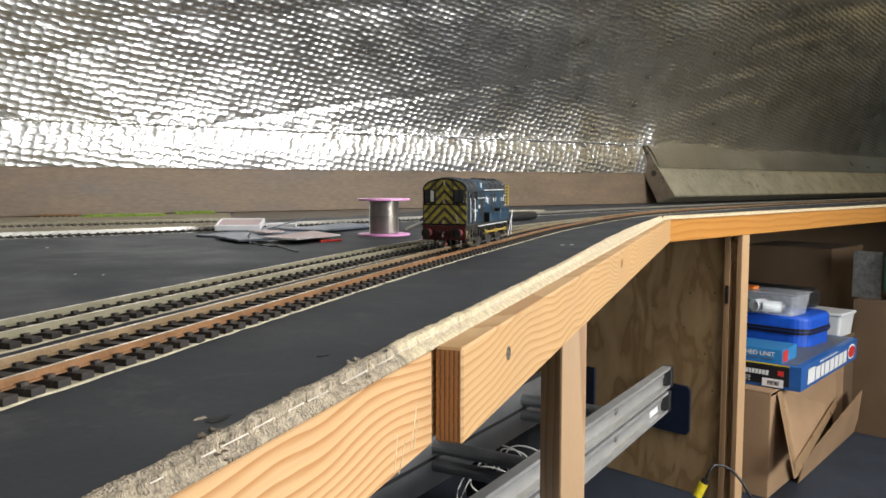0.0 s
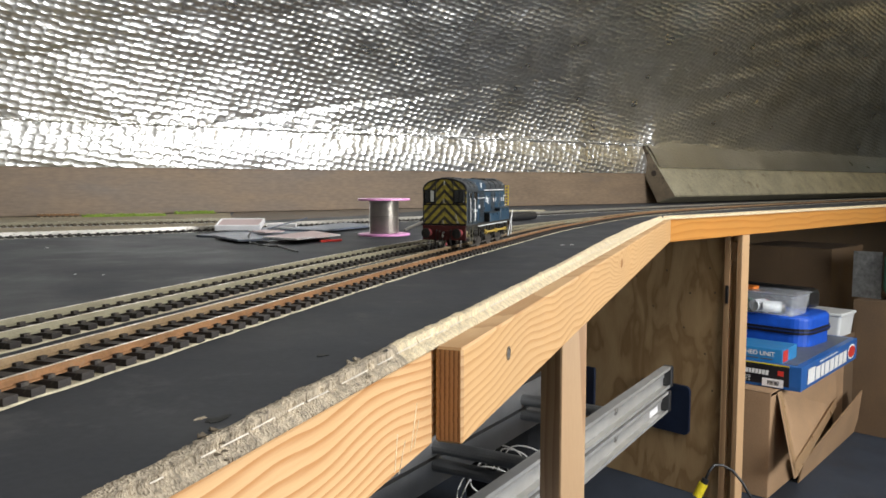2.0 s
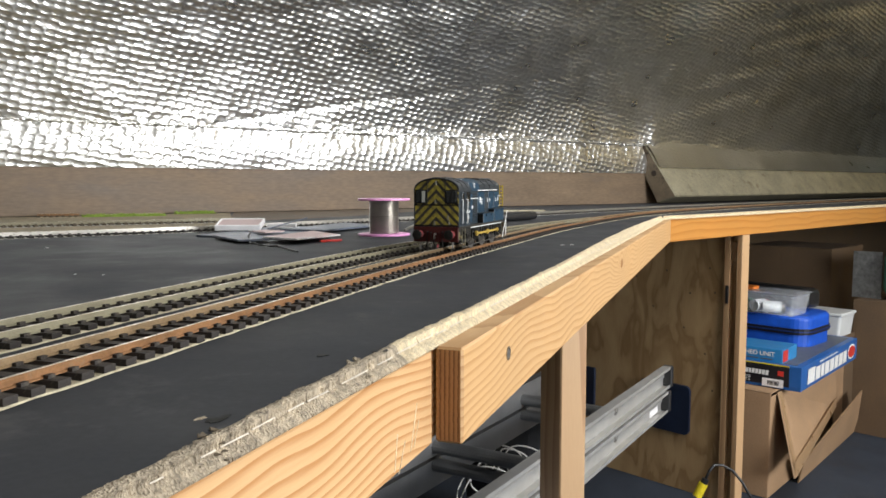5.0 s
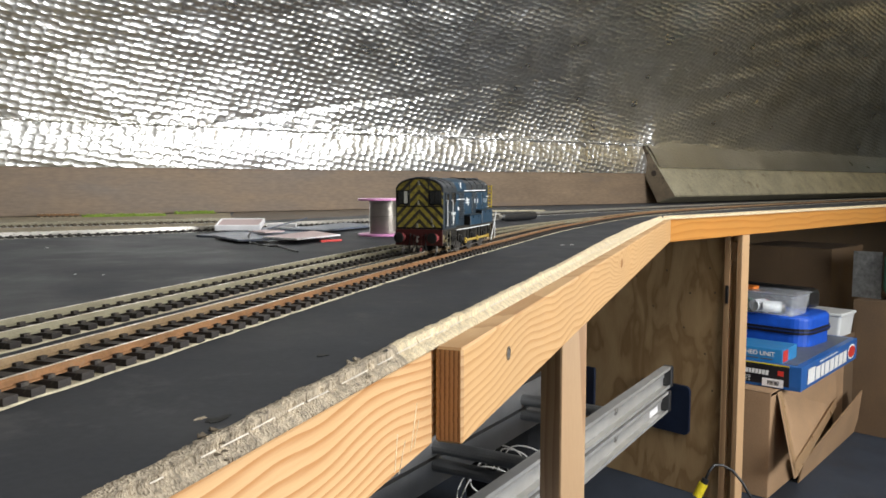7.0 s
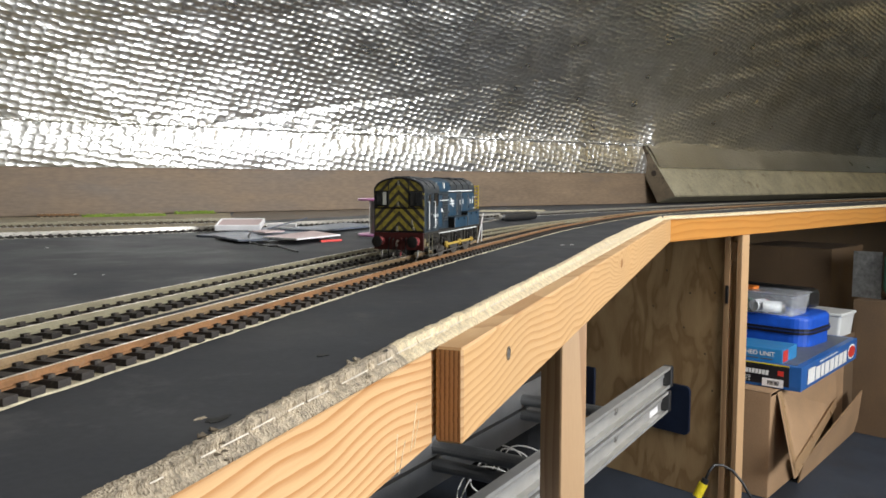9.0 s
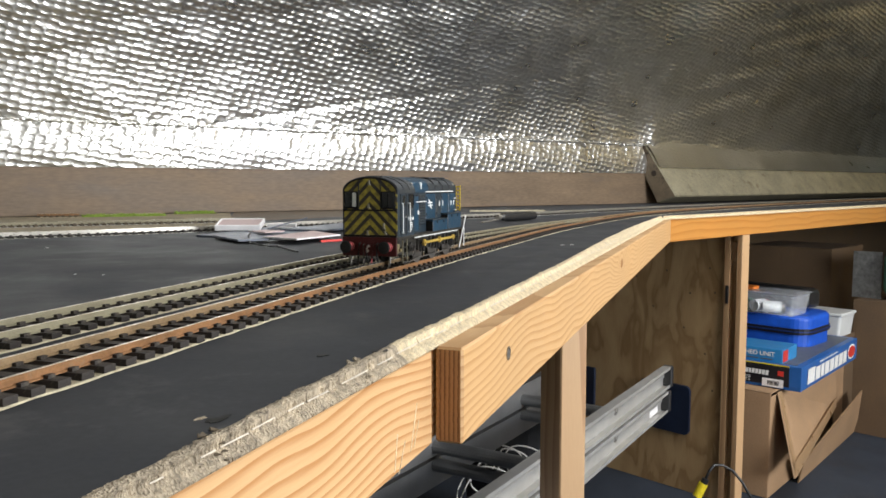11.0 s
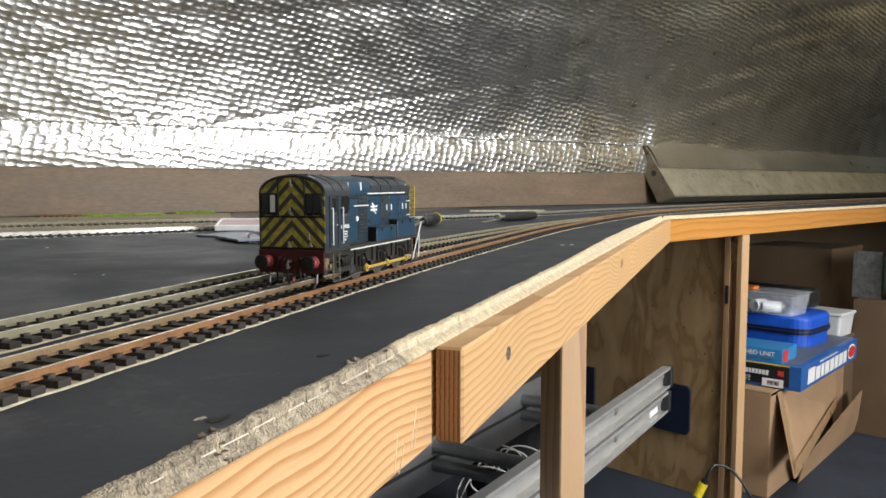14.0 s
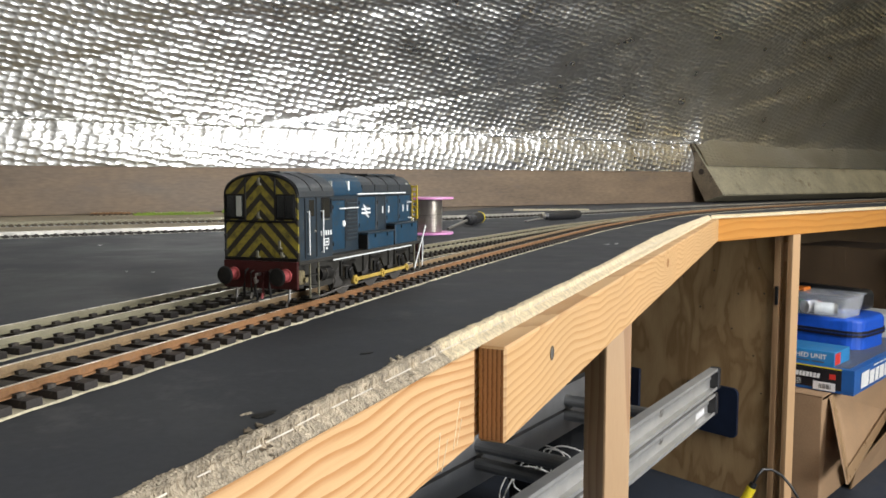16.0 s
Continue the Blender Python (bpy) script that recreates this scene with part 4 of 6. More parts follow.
    for s in (-1, 1):
        b = bx(-49, 49, -0.7, 0.7, -1.3, 1.3, 0.3)
        for x, r in ((-47, 3.4), (0, 3.2), (47, 2.8)):
            lathe([(mm(r), mm(-1.2)), (mm(r), mm(1.2))], Matrix.Translation((mm(x), 0, 0)) @ pose(0, 0, 0, 90, 0, 0), 16, b)
            lathe([(mm(1.3), mm(-2.2)), (mm(1.3), mm(2.2))], Matrix.Translation((mm(x), 0, 0)) @ pose(0, 0, 0, 90, 0, 0), 10, b)
        r = part("coupling_rod", b, "yellow", t, "dirty yellow coupling rod")
        r.location = (mm(WHEEL_X[1]), mm(s * 27.9), mm(AXLE))
    # cab
    end_arch = arch(27.7, 30.6, 71.5, 86.6, 22)
    part("cab", extr(end_arch, 1.2, 45), "cab_blue", t, "weathered grey-blue cab body")
    roof = part("cab_roof", extr([(y * 1.025, z + 0.9) for y, z in arch(27.7, 71.0, 71.5, 86.8, 22)], 0.4, 46.5), "roof", t, "grey-blue cab roof")
    part("roof_hatch", extr([(-9.5, 86.2), (9.5, 86.2), (8.5, 88.3), (-8.5, 88.3)], 10, 36), "roof", roof)
    for x in (15, 31):
        part("roof_seam", tube([(mm(x), mm(y * 1.03), mm(z + 1.0)) for y, z in arch(27.7, 71.0, 71.5, 86.8, 22)[2:-1]], mm(0.3), n=5), "black", roof)
    end = part("end_panel", extr(arch(27.6, 31, 71.4, 86.5, 22), 0.0, 1.1), "wasp", t, "dirty yellow and black chevron end panel")
    part("end_ledge", bx(-1.6, 0.2, -27.8, 27.8, 55.2, 56.6, 0.4), "black", end)
    for s in (-1, 1):
        wf = part("end_window", bx(-0.9, 0.1, s * 18.9 - 7.2, s * 18.9 + 7.2, 57.2, 73.6, 0.3), "black", end, "dark cab end window")
        part("pane", bx(-1.3, -0.5, s * 18.9 - 6.1, s * 18.9 + 6.1, 58.4, 72.6, 0.2), "glass", wf)
        part("door_strip", bx(-1.0, 0.1, s * 11.2 - 0.45, s * 11.2 + 0.45, 56.6, 84.0), "frame_grey", end)
        if s > 0:
            part("blind", bx(-1.6, -1.0, 13.6, 17.4, 59.2, 72.2), "cabglow", wf, "pale interior seen in the window")
        part("window_bar", bx(-1.7, -1.2, s * 18.9 - 0.35, s * 18.9 + 0.35, 58.4, 72.6), "black", wf)
        for z in (60.0, 46.0, 36.0):
            part("end_step", bx(-2.0, 0.0, s * 26.3 - 1.0, s * 26.3 + 1.0, z, z + 1.2, 0.2), "frame_grey", end)
    for y, z, h in ((0.6, 58.5, 3.6), (1.6, 33, 4.0), (-15.0, 39, 5.0), (-16.6, 34, 2.6), (0, 80, 4)):
        lb = part("lamp_bracket", bx(-2.4, -1.6, y - 0.9, y + 0.9, z, z + h, 0.2), "brass_grey", end, "dull lamp bracket")
        part("bracket_foot", bx(-1.8, 0, y - 1.2, y + 1.2, z - 0.8, z + 0.4, 0.2), "brass_grey", lb)
    part("end_rim", tube([(mm(-0.1), mm(y * 0.985), mm(z - 0.3)) for y, z in arch(27.6, 31, 71.4, 86.5, 22)[1:]], mm(0.7), n=6), "black", end, "black arched rim")
    part("lower_sill", bx(-1.0, 0.4, -27.7, 27.7, 30.6, 32.6, 0.2), "black", end)
    for s in (-1, 1):
        y = s * 27.7
        door = part("cab_door", bx(8.5, 22.0, y - 0.35, y + 0.35, 32, 71, 0.2), "cab_blue", t, "grey-blue cab side door")
        part("door_gap", bx(7.9, 8.5, y - 0.45, y + 0.45, 32, 71), "black", door)
        part("door_gap", bx(21.6, 23.2, y - 0.5, y + 0.5, 32, 72), "black", door)
        part("door_window", bx(13.0, 20.0, y - 0.5, y + 0.5, 59, 69.6, 0.2), "glass", door)
        part("door_knob", lathe([(mm(0.7), 0), (mm(0.9), mm(0.8)), (mm(0.3), mm(1.4))], Matrix.Translation((mm(20.6), mm(y), mm(49))) @ pose(0, 0, 0, -90 * s, 0, 0), 10), "steel", door)
        sw = part("side_window", bx(29.5, 41.5, y - 0.45, y + 0.45, 57.0, 71.0, 0.3), "black", t, "dark cab side window")
        part("pane", bx(30.5, 40.5, y - 0.7, y + 0.7, 58.0, 70.0, 0.1), "glass", sw)
        part("window_sill", bx(30.0, 41.0, y - 0.6, y + 0.6, 55.8, 56.4, 0.2), "brass_grey", sw, "dull sill")
        part("corner_strip", bx(42.6, 43.3, y - 0.6, y + 0.6, 60, 70), "black", t)
        part("gutter", bx(0, 46, y - 0.8, y + 0.8, 71.2, 72.4, 0.3), "roof", t)
        for x in (11.0, 29.2):
            hr = part("handrail", rod((mm(x), mm(s * 29.6), mm(34)), (mm(x), mm(s * 29.6), mm(62.5)), mm(0.45)), "white", t, "white vertical handrail")
            for z in (34.5, 62.0):
                part("bracket", rod((mm(x), mm(s * 27.6), mm(z)), (mm(x), mm(s * 29.6), mm(z)), mm(0.4), n=6), "white", hr)
        for i in range(5):
            part("number_bar", bx(28.6 + i * 3.3, 30.4 + i * 3.3, s * 27.6 - 0.25, s * 27.6 + 0.3, 45.4, 48.6), "tub_white", t, "white number bar")
        dp = part("data_panel", bx(33.6, 39.6, s * 27.6 - 0.2, s * 27.6 + 0.25, 38.6, 43.0), "cab_blue", t, "outlined data panel")
        for x0, x1, z0, z1 in ((33.2, 40.0, 42.6, 43.3), (33.2, 34.0, 39.0, 42.6), (39.2, 40.0, 39.0, 42.6), (34.8, 38.4, 40.2, 41.4), (33.2, 40.0, 38.4, 39.0), (35.6, 37.8, 35.8, 37.2)):
            part("data_bar", bx(x0, x1, s * 27.6 - 0.25, s * 27.6 + 0.35, z0, z1), "tub_white", dp, "white lettering bar")
    # bonnet
    body = part("bonnet", extr(hood_outline(20.0, 30.6), 45, 203), "cab_blue", t, "weathered grey-blue engine bonnet")
    top = part("bonnet_top", extr([(y, z) for y, z in hood_outline(20.0, 79.0, 0.35)], 106.5, 201.5), "roof", t, "grimy bonnet top")
    part("tank_cover", extr(hood_outline(20.0, 71.5, 1.1), 46, 105.5, bev=0.5), "blue", t, "blue fuel tank cover ahead of the cab")
    part("exhaust", lathe([(mm(4.4), mm(85)), (mm(4.4), mm(88.4)), (mm(3.4), mm(88.4)), (mm(3.4), mm(86.8))], Matrix.Translation((mm(118), 0, 0)), 16), "black", top)
    part("roof_vent", bx(136, 190, -11, 11, 86.2, 88.0, 0.6), "roof", top)
    for x in (128, 152, 176):
        part("top_seam", tube([(mm(x), mm(y * 1.01), mm(z + 0.3)) for y, z in hood_outline(20.0, 79.0, 0.35)], mm(0.35), n=5), "black", top)
    nose = part("nose", extr([(y * 0.985, z) for y, z in hood_outline(20.0, 30.6)], 203, 205), "wasp", t, "yellow and black chevron nose")
    part("radiator_grille", bx(204.8, 206, -13, 13, 40, 74, 0.4), "black", nose)
    for s in (-1, 1):
        y = s * 20.0
        for x0, x1, z0, z1, mt in ((58, 77.5, 33, 68, "blue"), (99, 129, 44, 70, "blue"), (131, 147, 44, 70, "cab_blue"), (149, 173, 48, 70, "blue"), (175, 199, 48, 70, "blue")):
            d = part("bonnet_door", bx(x0, x1, y - 0.4, y + 0.4, z0, z1, 0.3), mt, body, "blue bonnet side door")
            part("hinge", bx(x0 + 0.6, x0 + 1.8, y - 0.8, y + 0.8, z1 - 6, z1 - 3), "black", d)
            part("hinge", bx(x0 + 0.6, x0 + 1.8, y - 0.8, y + 0.8, z0 + 3, z0 + 6), "black", d)
            part("door_gap", bx(x1 + 0.2, x1 + 1.0, y - 0.3, y + 0.3, z0, z1), "black", d)
            part("door_gap", bx(x0, x1, y - 0.3, y + 0.3, z1 + 0.1, z1 + 0.8), "black", d)
        grille = part("louvre_panel", bx(79, 97.5, y - 0.4, y + 0.4, 38, 69, 0.2), "frame_dark", body, "dark louvred panel")
        for k in range(10):
            part("louvre", prism([(mm(80), mm(y), mm(40 + k * 2.85)), (mm(96.5), mm(y), mm(40 + k * 2.85)), (mm(96.5), mm(y + s * 1.0), mm(39.4 + k * 2.85)), (mm(80), mm(y + s * 1.0), mm(39.4 + k * 2.85))], (0, 0, mm(0.9))), "cab_blue", grille)
        for x0, x1, z, r in ((96, 186, 72.2, 0.6), (68, 97, 62.2, 0.5), (190, 201, 64.0, 0.4), (192, 201, 50.5, 0.4)):
            part("bonnet_handrail", rod((mm(x0), mm(s * 21.4), mm(z)), (mm(x1), mm(s * 21.4), mm(z)), mm(r)), "white", t, "white bonnet handrail")
        part("round_plate", lathe([(mm(2.2), 0), (mm(2.2), mm(1.2))], Matrix.Translation((mm(75.0), mm(y), mm(51.3))) @ pose(0, 0, 0, 90 * (-1 if s > 0 else 1), 0, 0), 18), "white", t, "white round plate")
        # two-way emblem drawn as plain strokes
        em = part("emblem", bx(104.5, 119.5, y - 0.75, y + 0.75, 57.0, 58.4), "white", t, "white painted emblem")
        part("emblem_stroke", bx(104.5, 119.5, y - 0.75, y + 0.75, 60.0, 61.4), "white", em)
        for x0, z0, x1, z1 in ((107.5, 64.0, 113.0, 60.8), (111.0, 57.6, 116.5, 54.4), (109.0, 61.0, 115.0, 57.4)):
            part("emblem_stroke", rod((mm(x0), mm(y * 1.02), mm(z0)), (mm(x1), mm(y * 1.02), mm(z1)), mm(0.9), n=4), "white", em)
        for x in (142, 153.5, 183, 192.5):
            part("latch", bx(x - 0.8, x + 0.8, y - 1.0, y + 1.0, 56.4, 61.8, 0.2), "white", body, "white door latch")
        part("top_latch", bx(82, 84, s * 19.6 - 1.6, s * 19.6 + 1.6, 75.0, 82.0, 0.3), "white", t, "white lifting eye")
        part("top_latch", bx(56.5, 57.7, s * 19.6 - 1.6, s * 19.6 + 1.6, 77.0, 82.0, 0.3), "cabglow", t, "pale lifting eye")
        part("top_latch", bx(193, 194.4, s * 18.6 - 1.4, s * 18.6 + 1.4, 76.0, 80.5, 0.3), "cabglow", t, "pale lifting eye")
        for x0, x1, z1 in ((100, 147, 42.0), (150, 197, 46.6)):
            ya, yb = sorted((s * 20.0, s * 28.2))
            bb = part("battery_box", bx(x0, x1, ya, yb, 30.6, z1, 0.5), "blue", t, "blue battery box on the footplate")
            yc, yd = sorted((s * 20.4, s * 27.8))
            part("end_plate", bx(x0 - 0.7, x0 + 0.1, yc, yd, 31.0, z1 - 0.5), "black", bb, "black end plate")
            ya, yb = sorted((s * 20.0, s * 28.8))
            part("lid", bx(x0 - 0.9, x1 + 0.6, ya, yb, z1, z1 + 1.2, 0.3), "cab_blue", bb)
            for x in (x0 + 12, x0 + 34):
                part("catch", bx(x - 0.6, x + 0.6, s * 28.4 - 0.4, s * 28.4 + 0.4, z1 - 3, z1 - 0.4), "black", bb)
        lad = part("nose_ladder", bx(204.6, 205.8, s * 19.6 - 0.6, s * 19.6 + 0.6, 49, 78.5), "ladder_yellow", t, "yellow nose ladder")
        part("ladder_stile", bx(204.6, 205.8, s * 24.4 - 0.6, s * 24.4 + 0.6, 49, 78.5), "ladder_yellow", lad)
        for k in range(7):
            part("rung", bx(204.6, 205.8, s * 22.0 - 2.4, s * 22.0 + 2.4, 50 + k * 4.4, 51.4 + k * 4.4), "ladder_yellow", lad)
        for x in (19.5, 196.0):
            st = part("step", bx(x - 5.5, x + 5.5, s * 25.5 - 2.6, s * 25.5 + 2.6, 5.2, 6.4, 0.2), "frame_grey", t, "grey footstep")
            for z in (12.2, 19.4):
                part("step_tread", bx(x - 5.5, x + 5.5, s * 25.5 - 2.4, s * 25.5 + 2.4, z, z + 1.0, 0.2), "frame_grey", st)
            for e in (-6, 5):
                part("step_side", bx(x + e, x + e + 1, s * 27.6 - 0.5, s * 27.6 + 0.5, 5.2, 28.2), "brass_grey", st)
        part("end_handrail", rod((mm(215), mm(s * 28.6), mm(43)), (mm(189), mm(s * 28.6), mm(7.4)), mm(0.65)), "white", t, "white step handrail")
        part("end_handrail", rod((mm(208.4), mm(s * 28.6), mm(30)), (mm(206.5), mm(s * 28.6), mm(7.8)), mm(0.55)), "white", t, "white step handrail")
    # buffer beams and gear
    for e, x in ((-1, 0.0), (1, 207.0)):
        part("buffer_beam", bx(min(x, x + e * 2), max(x, x + e * 2), -27.8, 27.8, 12.6, 30.4, 0.4), "red", t, "dirty red buffer beam")
        for s in (-1, 1):
            bm_ = Matrix.Translation((mm(x + e * 2), mm(s * 19.5), mm(21.6))) @ pose(0, 0, 0, 0, 90 * e, 0)
            bf = part("buffer", lathe([(mm(4.4), 0), (mm(4.4), mm(1)), (mm(3.3), mm(1.6)), (mm(3.0), mm(7.0)), (mm(2.0), mm(7.2)), (mm(2.0), mm(9.6))], bm_, 20), "pinkred", t, "red buffer shank in a lit tone")
            part("buffer_head", lathe([(mm(2.0), mm(9.4)), (mm(5.7), mm(9.8)), (mm(5.9), mm(10.4)), (mm(5.0), mm(11.2)), (mm(1.0), mm(11.6))], bm_, 24), "black", bf, "black buffer head")
            part("vacuum_pipe", tube([(mm(x + e * 2), mm(s * 9), mm(25)), (mm(x + e * 5), mm(s * 9), mm(24)), (mm(x + e * 6), mm(s * 9.5), mm(14)), (mm(x + e * 5), mm(s * 10), mm(7))], mm(0.8)), "black", t, "black brake hose")
            part("hose", tube([(mm(x + e * 2), mm(s * 5), mm(24)), (mm(x + e * 5), mm(s * 5), mm(23)), (mm(x + e * 5.5), mm(s * 4.4), mm(15)), (mm(x + e * 5), mm(s * 4), mm(10))], mm(0.6)), "frame_grey" if s > 0 else "red", t, "thin brake hose")
            part("hose_end", rod((mm(x + e * 5), mm(s * 4), mm(10)), (mm(x + e * 6.5), mm(s * 4), mm(6.5)), mm(0.9), n=8), "pinkred" if s < 0 else "steel", t)
        part("draw_hook", tube([(mm(x + e * 2), 0, mm(22)), (mm(x + e * 6), 0, mm(22)), (mm(x + e * 7.5), 0, mm(20)), (mm(x + e * 7), 0, mm(17)), (mm(x + e * 5), 0, mm(18))], mm(1.1)), "steel", t)
        part("chain", tube([(mm(x + e * 6.5), 0, mm(19)), (mm(x + e * 6.5), mm(1), mm(13)), (mm(x + e * 6), mm(-0.6), mm(7)), (mm(x + e * 6), 0, mm(4))], mm(0.9)), "black", t)
        part("coupling_loop", tube([(mm(x + e * 3), mm(-3), mm(9)), (mm(x + e * 9), mm(-3), mm(5)), (mm(x + e * 10), 0, mm(4.6)), (mm(x + e * 9), mm(3), mm(5)), (mm(x + e * 3), mm(3), mm(9))], mm(0.6)), "dull_steel", t)
    return t


loco = locomotive()
# --------------------------------------------------- things under the board
post = part("support_post", box(0, 0.040, 0, 0.060, FLOOR, 0.8855, 0.002), "pine_post")
post.matrix_world = pose(0.159, 1.05, 0, 0, 0, 20)
tagged(post, "planed softwood post holding up the board", "post")

under = lambda u, v, z=0.0: shelf_edge(u, v, z)
HEADING = 43.5


def under_pose(u, v, z):
    p = shelf_edge(u, v)
    return Matrix.Translation((p.x, p.y, z)) @ pose(0, 0, 0, 0, 0, HEADING)


panel = thing("plywood_panel", under_pose(0.495, 0.0, 0.0), "knotty plywood side panel with pine edging under the shelf", "panel")
part("sheet", box(0.0, 0.018, 0.065, 1.25, FLOOR, 0.826, 0.001), "ply", panel)
part("edge_strip", box(-0.012, 0.016, 0.045, 0.0645, FLOOR, 0.826, 0.001), "pine_post", panel, "pale pine edge strip")
part("stud", box(0.004, 0.05, 0.020, 0.0445, FLOOR, 0.826, 0.001), "stud", panel, "darker pine stud")
part("edge_strip", box(-0.018, 0.03, 0.002, 0.0195, FLOOR, 0.826, 0.001), "pine_post", panel, "pale pine edge strip")
part("block", box(-0.004, 0.01, 0.020, 0.043, 0.74, 0.80, 0.001), "pine_post", panel)
part("hinge", box(-0.0145, -0.011, 0.047, 0.058, 0.60, 0.66, 0.001), "plastic_black", panel, "black metal hinge")
for v, z in ((0.12, 0.71), (0.19, 0.62), (0.10, 0.63), (0.21, 0.5), (0.28, 0.69), (0.13, 0.42), (0.33, 0.56), (0.1, 0.3), (0.4, 0.66)):
    part("knot", rod((-0.0008, v, z), (0.003, v, z), 0.0035, n=9), "old_end", panel, "dark knot")

# aluminium ladder lying level under the board
lad_m = Matrix.Translation((0.302, 1.65, 0.43)) @ pose(0, 0, 0, 0, 0, 58.4)
ladder = thing("ladder", lad_m, "two-section aluminium ladder stowed level under the board", "ladder")


def channel(x0, x1, y, z0, z1, flip):
    """A lipped C-section ladder rail, open to one side, with a rib along the web."""
    s = -1 if flip else 1
    t, w, lip = 0.002, 0.022, 0.007
    zm = (z0 + z1) / 2
    sec = [(0, z0), (w, z0), (w, z0 + lip), (w - t, z0 + lip), (w - t, z0 + t), (t, z0 + t), (t, zm - 0.005), (2.5 * t, zm - 0.003), (2.5 * t, zm + 0.003), (t, zm + 0.005),
           (t, z1 - t), (w - t, z1 - t), (w - t, z1 - lip), (w, z1 - lip), (w, z1), (0, z1)]
    return prism([(x0, y + s * a, z) for a, z in sec], (x1 - x0, 0, 0))


# Far stile and rungs have the board's shade put into their colour.
for y, flip in ((-0.001, True), (0.235, False)):
    for z0, z1 in ((-0.061, -0.004), (0.004, 0.061)):
        rail = part("ladder_rail", channel(-1.5, 0.585 if z0 > 0 else 0.57, y, z0, z1, flip), "alu" if y < 0.1 else "alu_shaded", ladder, "ribbed aluminium stile")
        if y < 0.1:
            part("end_cap", box(0.572 if z0 > 0 else 0.556, 0.590 if z0 > 0 else 0.573, y - 0.026, y + 0.002, z0 - 0.001, z1 + 0.001, 0.003), "plastic_black", rail, "black plastic end cap")
            for k in range(5):
                x = 0.185 - k * 0.41
                lathe_m = Matrix.Translation((x, y - 0.001, (z0 + z1) / 2)) @ pose(0, 0, 0, 90, 0, 0)
                part("rung_plug", lathe([(0.011, 0), (0.011, 0.004), (0.006, 0.005), (0.006, 0.002)], lathe_m, 16), "steel", rail)
for k in range(5):
    x = 0.185 - k * 0.41
    for z in (-0.014, 0.024):
        part("rung", rod((x, 0, z), (x, 0.235, z), 0.014, n=14), "alu_shaded", ladder, "round ladder rung")
part("sticker", box(0.455, 0.525, -0.0035, -0.0022, -0.055, -0.012), "white_card", ladder, "white label sticker")

navy = part("navy_folder", box(-0.012, -0.002, 0.176, 0.37, 0.13, 0.30, 0.0), "navy")
bmx = bmesh.new()
bmx.from_mesh(navy.data)
ed = [e for e in bmx.edges if abs(e.verts[0].co.y - e.verts[1].co.y) < 1e-4 and abs(e.verts[0].co.z - e.verts[1].co.z) < 1e-4]
bmesh.ops.bevel(bmx, geom=ed, offset=0.02, segments=5, affect="EDGES", profile=0.5)
bmx.to_mesh(navy.data)
bmx.free()
navy.matrix_world = under_pose(0.495, 0, 0)
tagged(navy, "dark navy plastic folder hung on the plywood panel", "folder")
navy2 = part("navy_folder", box(-0.012, -0.002, 0.565, 0.70, 0.15, 0.30, 0.004), "navy")
navy2.matrix_world = under_pose(0.495, 0, 0)
tagged(navy2, "narrow dark navy folder hung on the plywood panel", "folder")

bucket = part("black_tub", lathe([(0.12, 0.0), (0.15, 0.42), (0.155, 0.422), (0.155, 0.43), (0.147, 0.43), (0.118, 0.01)], None, 32), "plastic_black")
bucket.matrix_world = pose(0.20, 2.22, FLOOR)
tagged(bucket, "black plastic tub standing on the floor", "tub")
rnd = random.Random(12)
for k in range(8):
    cx, cy, cz, r = 0.185 + rnd.uniform(-0.07, 0.06), 2.035 + rnd.uniform(-0.012, 0.012), 0.285 + rnd.uniform(-0.07, 0.05), rnd.uniform(0.04, 0.085)
    pts = []
    for i in range(26):
        a = math.pi * (-0.3 + 1.7 * i / 25) + 0.6 * (k % 3)
        pts.append((cx + r * math.cos(a) + 0.01 * math.sin(3 * a), cy + 0.012 * math.sin(a + k), cz - 0.06 + r * 1.15 * math.sin(a)))
    c = part("cable_loop", tube(pts, 0.0021), "white_cable", None, smooth=True)
    tagged(c, "loop of off-white cable hung against the black tub", "cable", "cable loops")

# lead with a yellow plug near the panel
lead = thing("lead", Matrix.Identity(4), "black lead with a yellow plug hooked by the panel", "cable")
part("plug", rod((0.757, 2.29, 0.06), (0.776, 2.29, 0.10), 0.0135, n=14), "plastic_yellow", lead, "yellow plug")
part("plug_collar", rod((0.776, 2.29, 0.10), (0.782, 2.29, 0.114), 0.010, n=14), "plastic_black", lead)
part("cable", tube([(0.78, 2.29, 0.11), (0.792, 2.29, 0.138), (0.81, 2.30, 0.152), (0.835, 2.30, 0.152), (0.865, 2.30, 0.135), (0.89, 2.29, 0.105), (0.915, 2.28, 0.06), (0.93, 2.27, FLOOR + 0.005)], 0.0042), "plastic_black", lead, smooth=True)


# ------------------------------------------------------------ stored boxes
def heap_pose(x, y, z, turn=0.0):
    return Matrix.Translation((x, y, z)) @ pose(0, 0, 0, 0, 0, HEADING + turn)


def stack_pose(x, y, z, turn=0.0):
    """Pose for the front stack's goods, pushed away from EYE and enlarged 7 %."""
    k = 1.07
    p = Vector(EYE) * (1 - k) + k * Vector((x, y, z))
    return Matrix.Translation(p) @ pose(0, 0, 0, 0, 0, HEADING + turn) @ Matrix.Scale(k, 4)


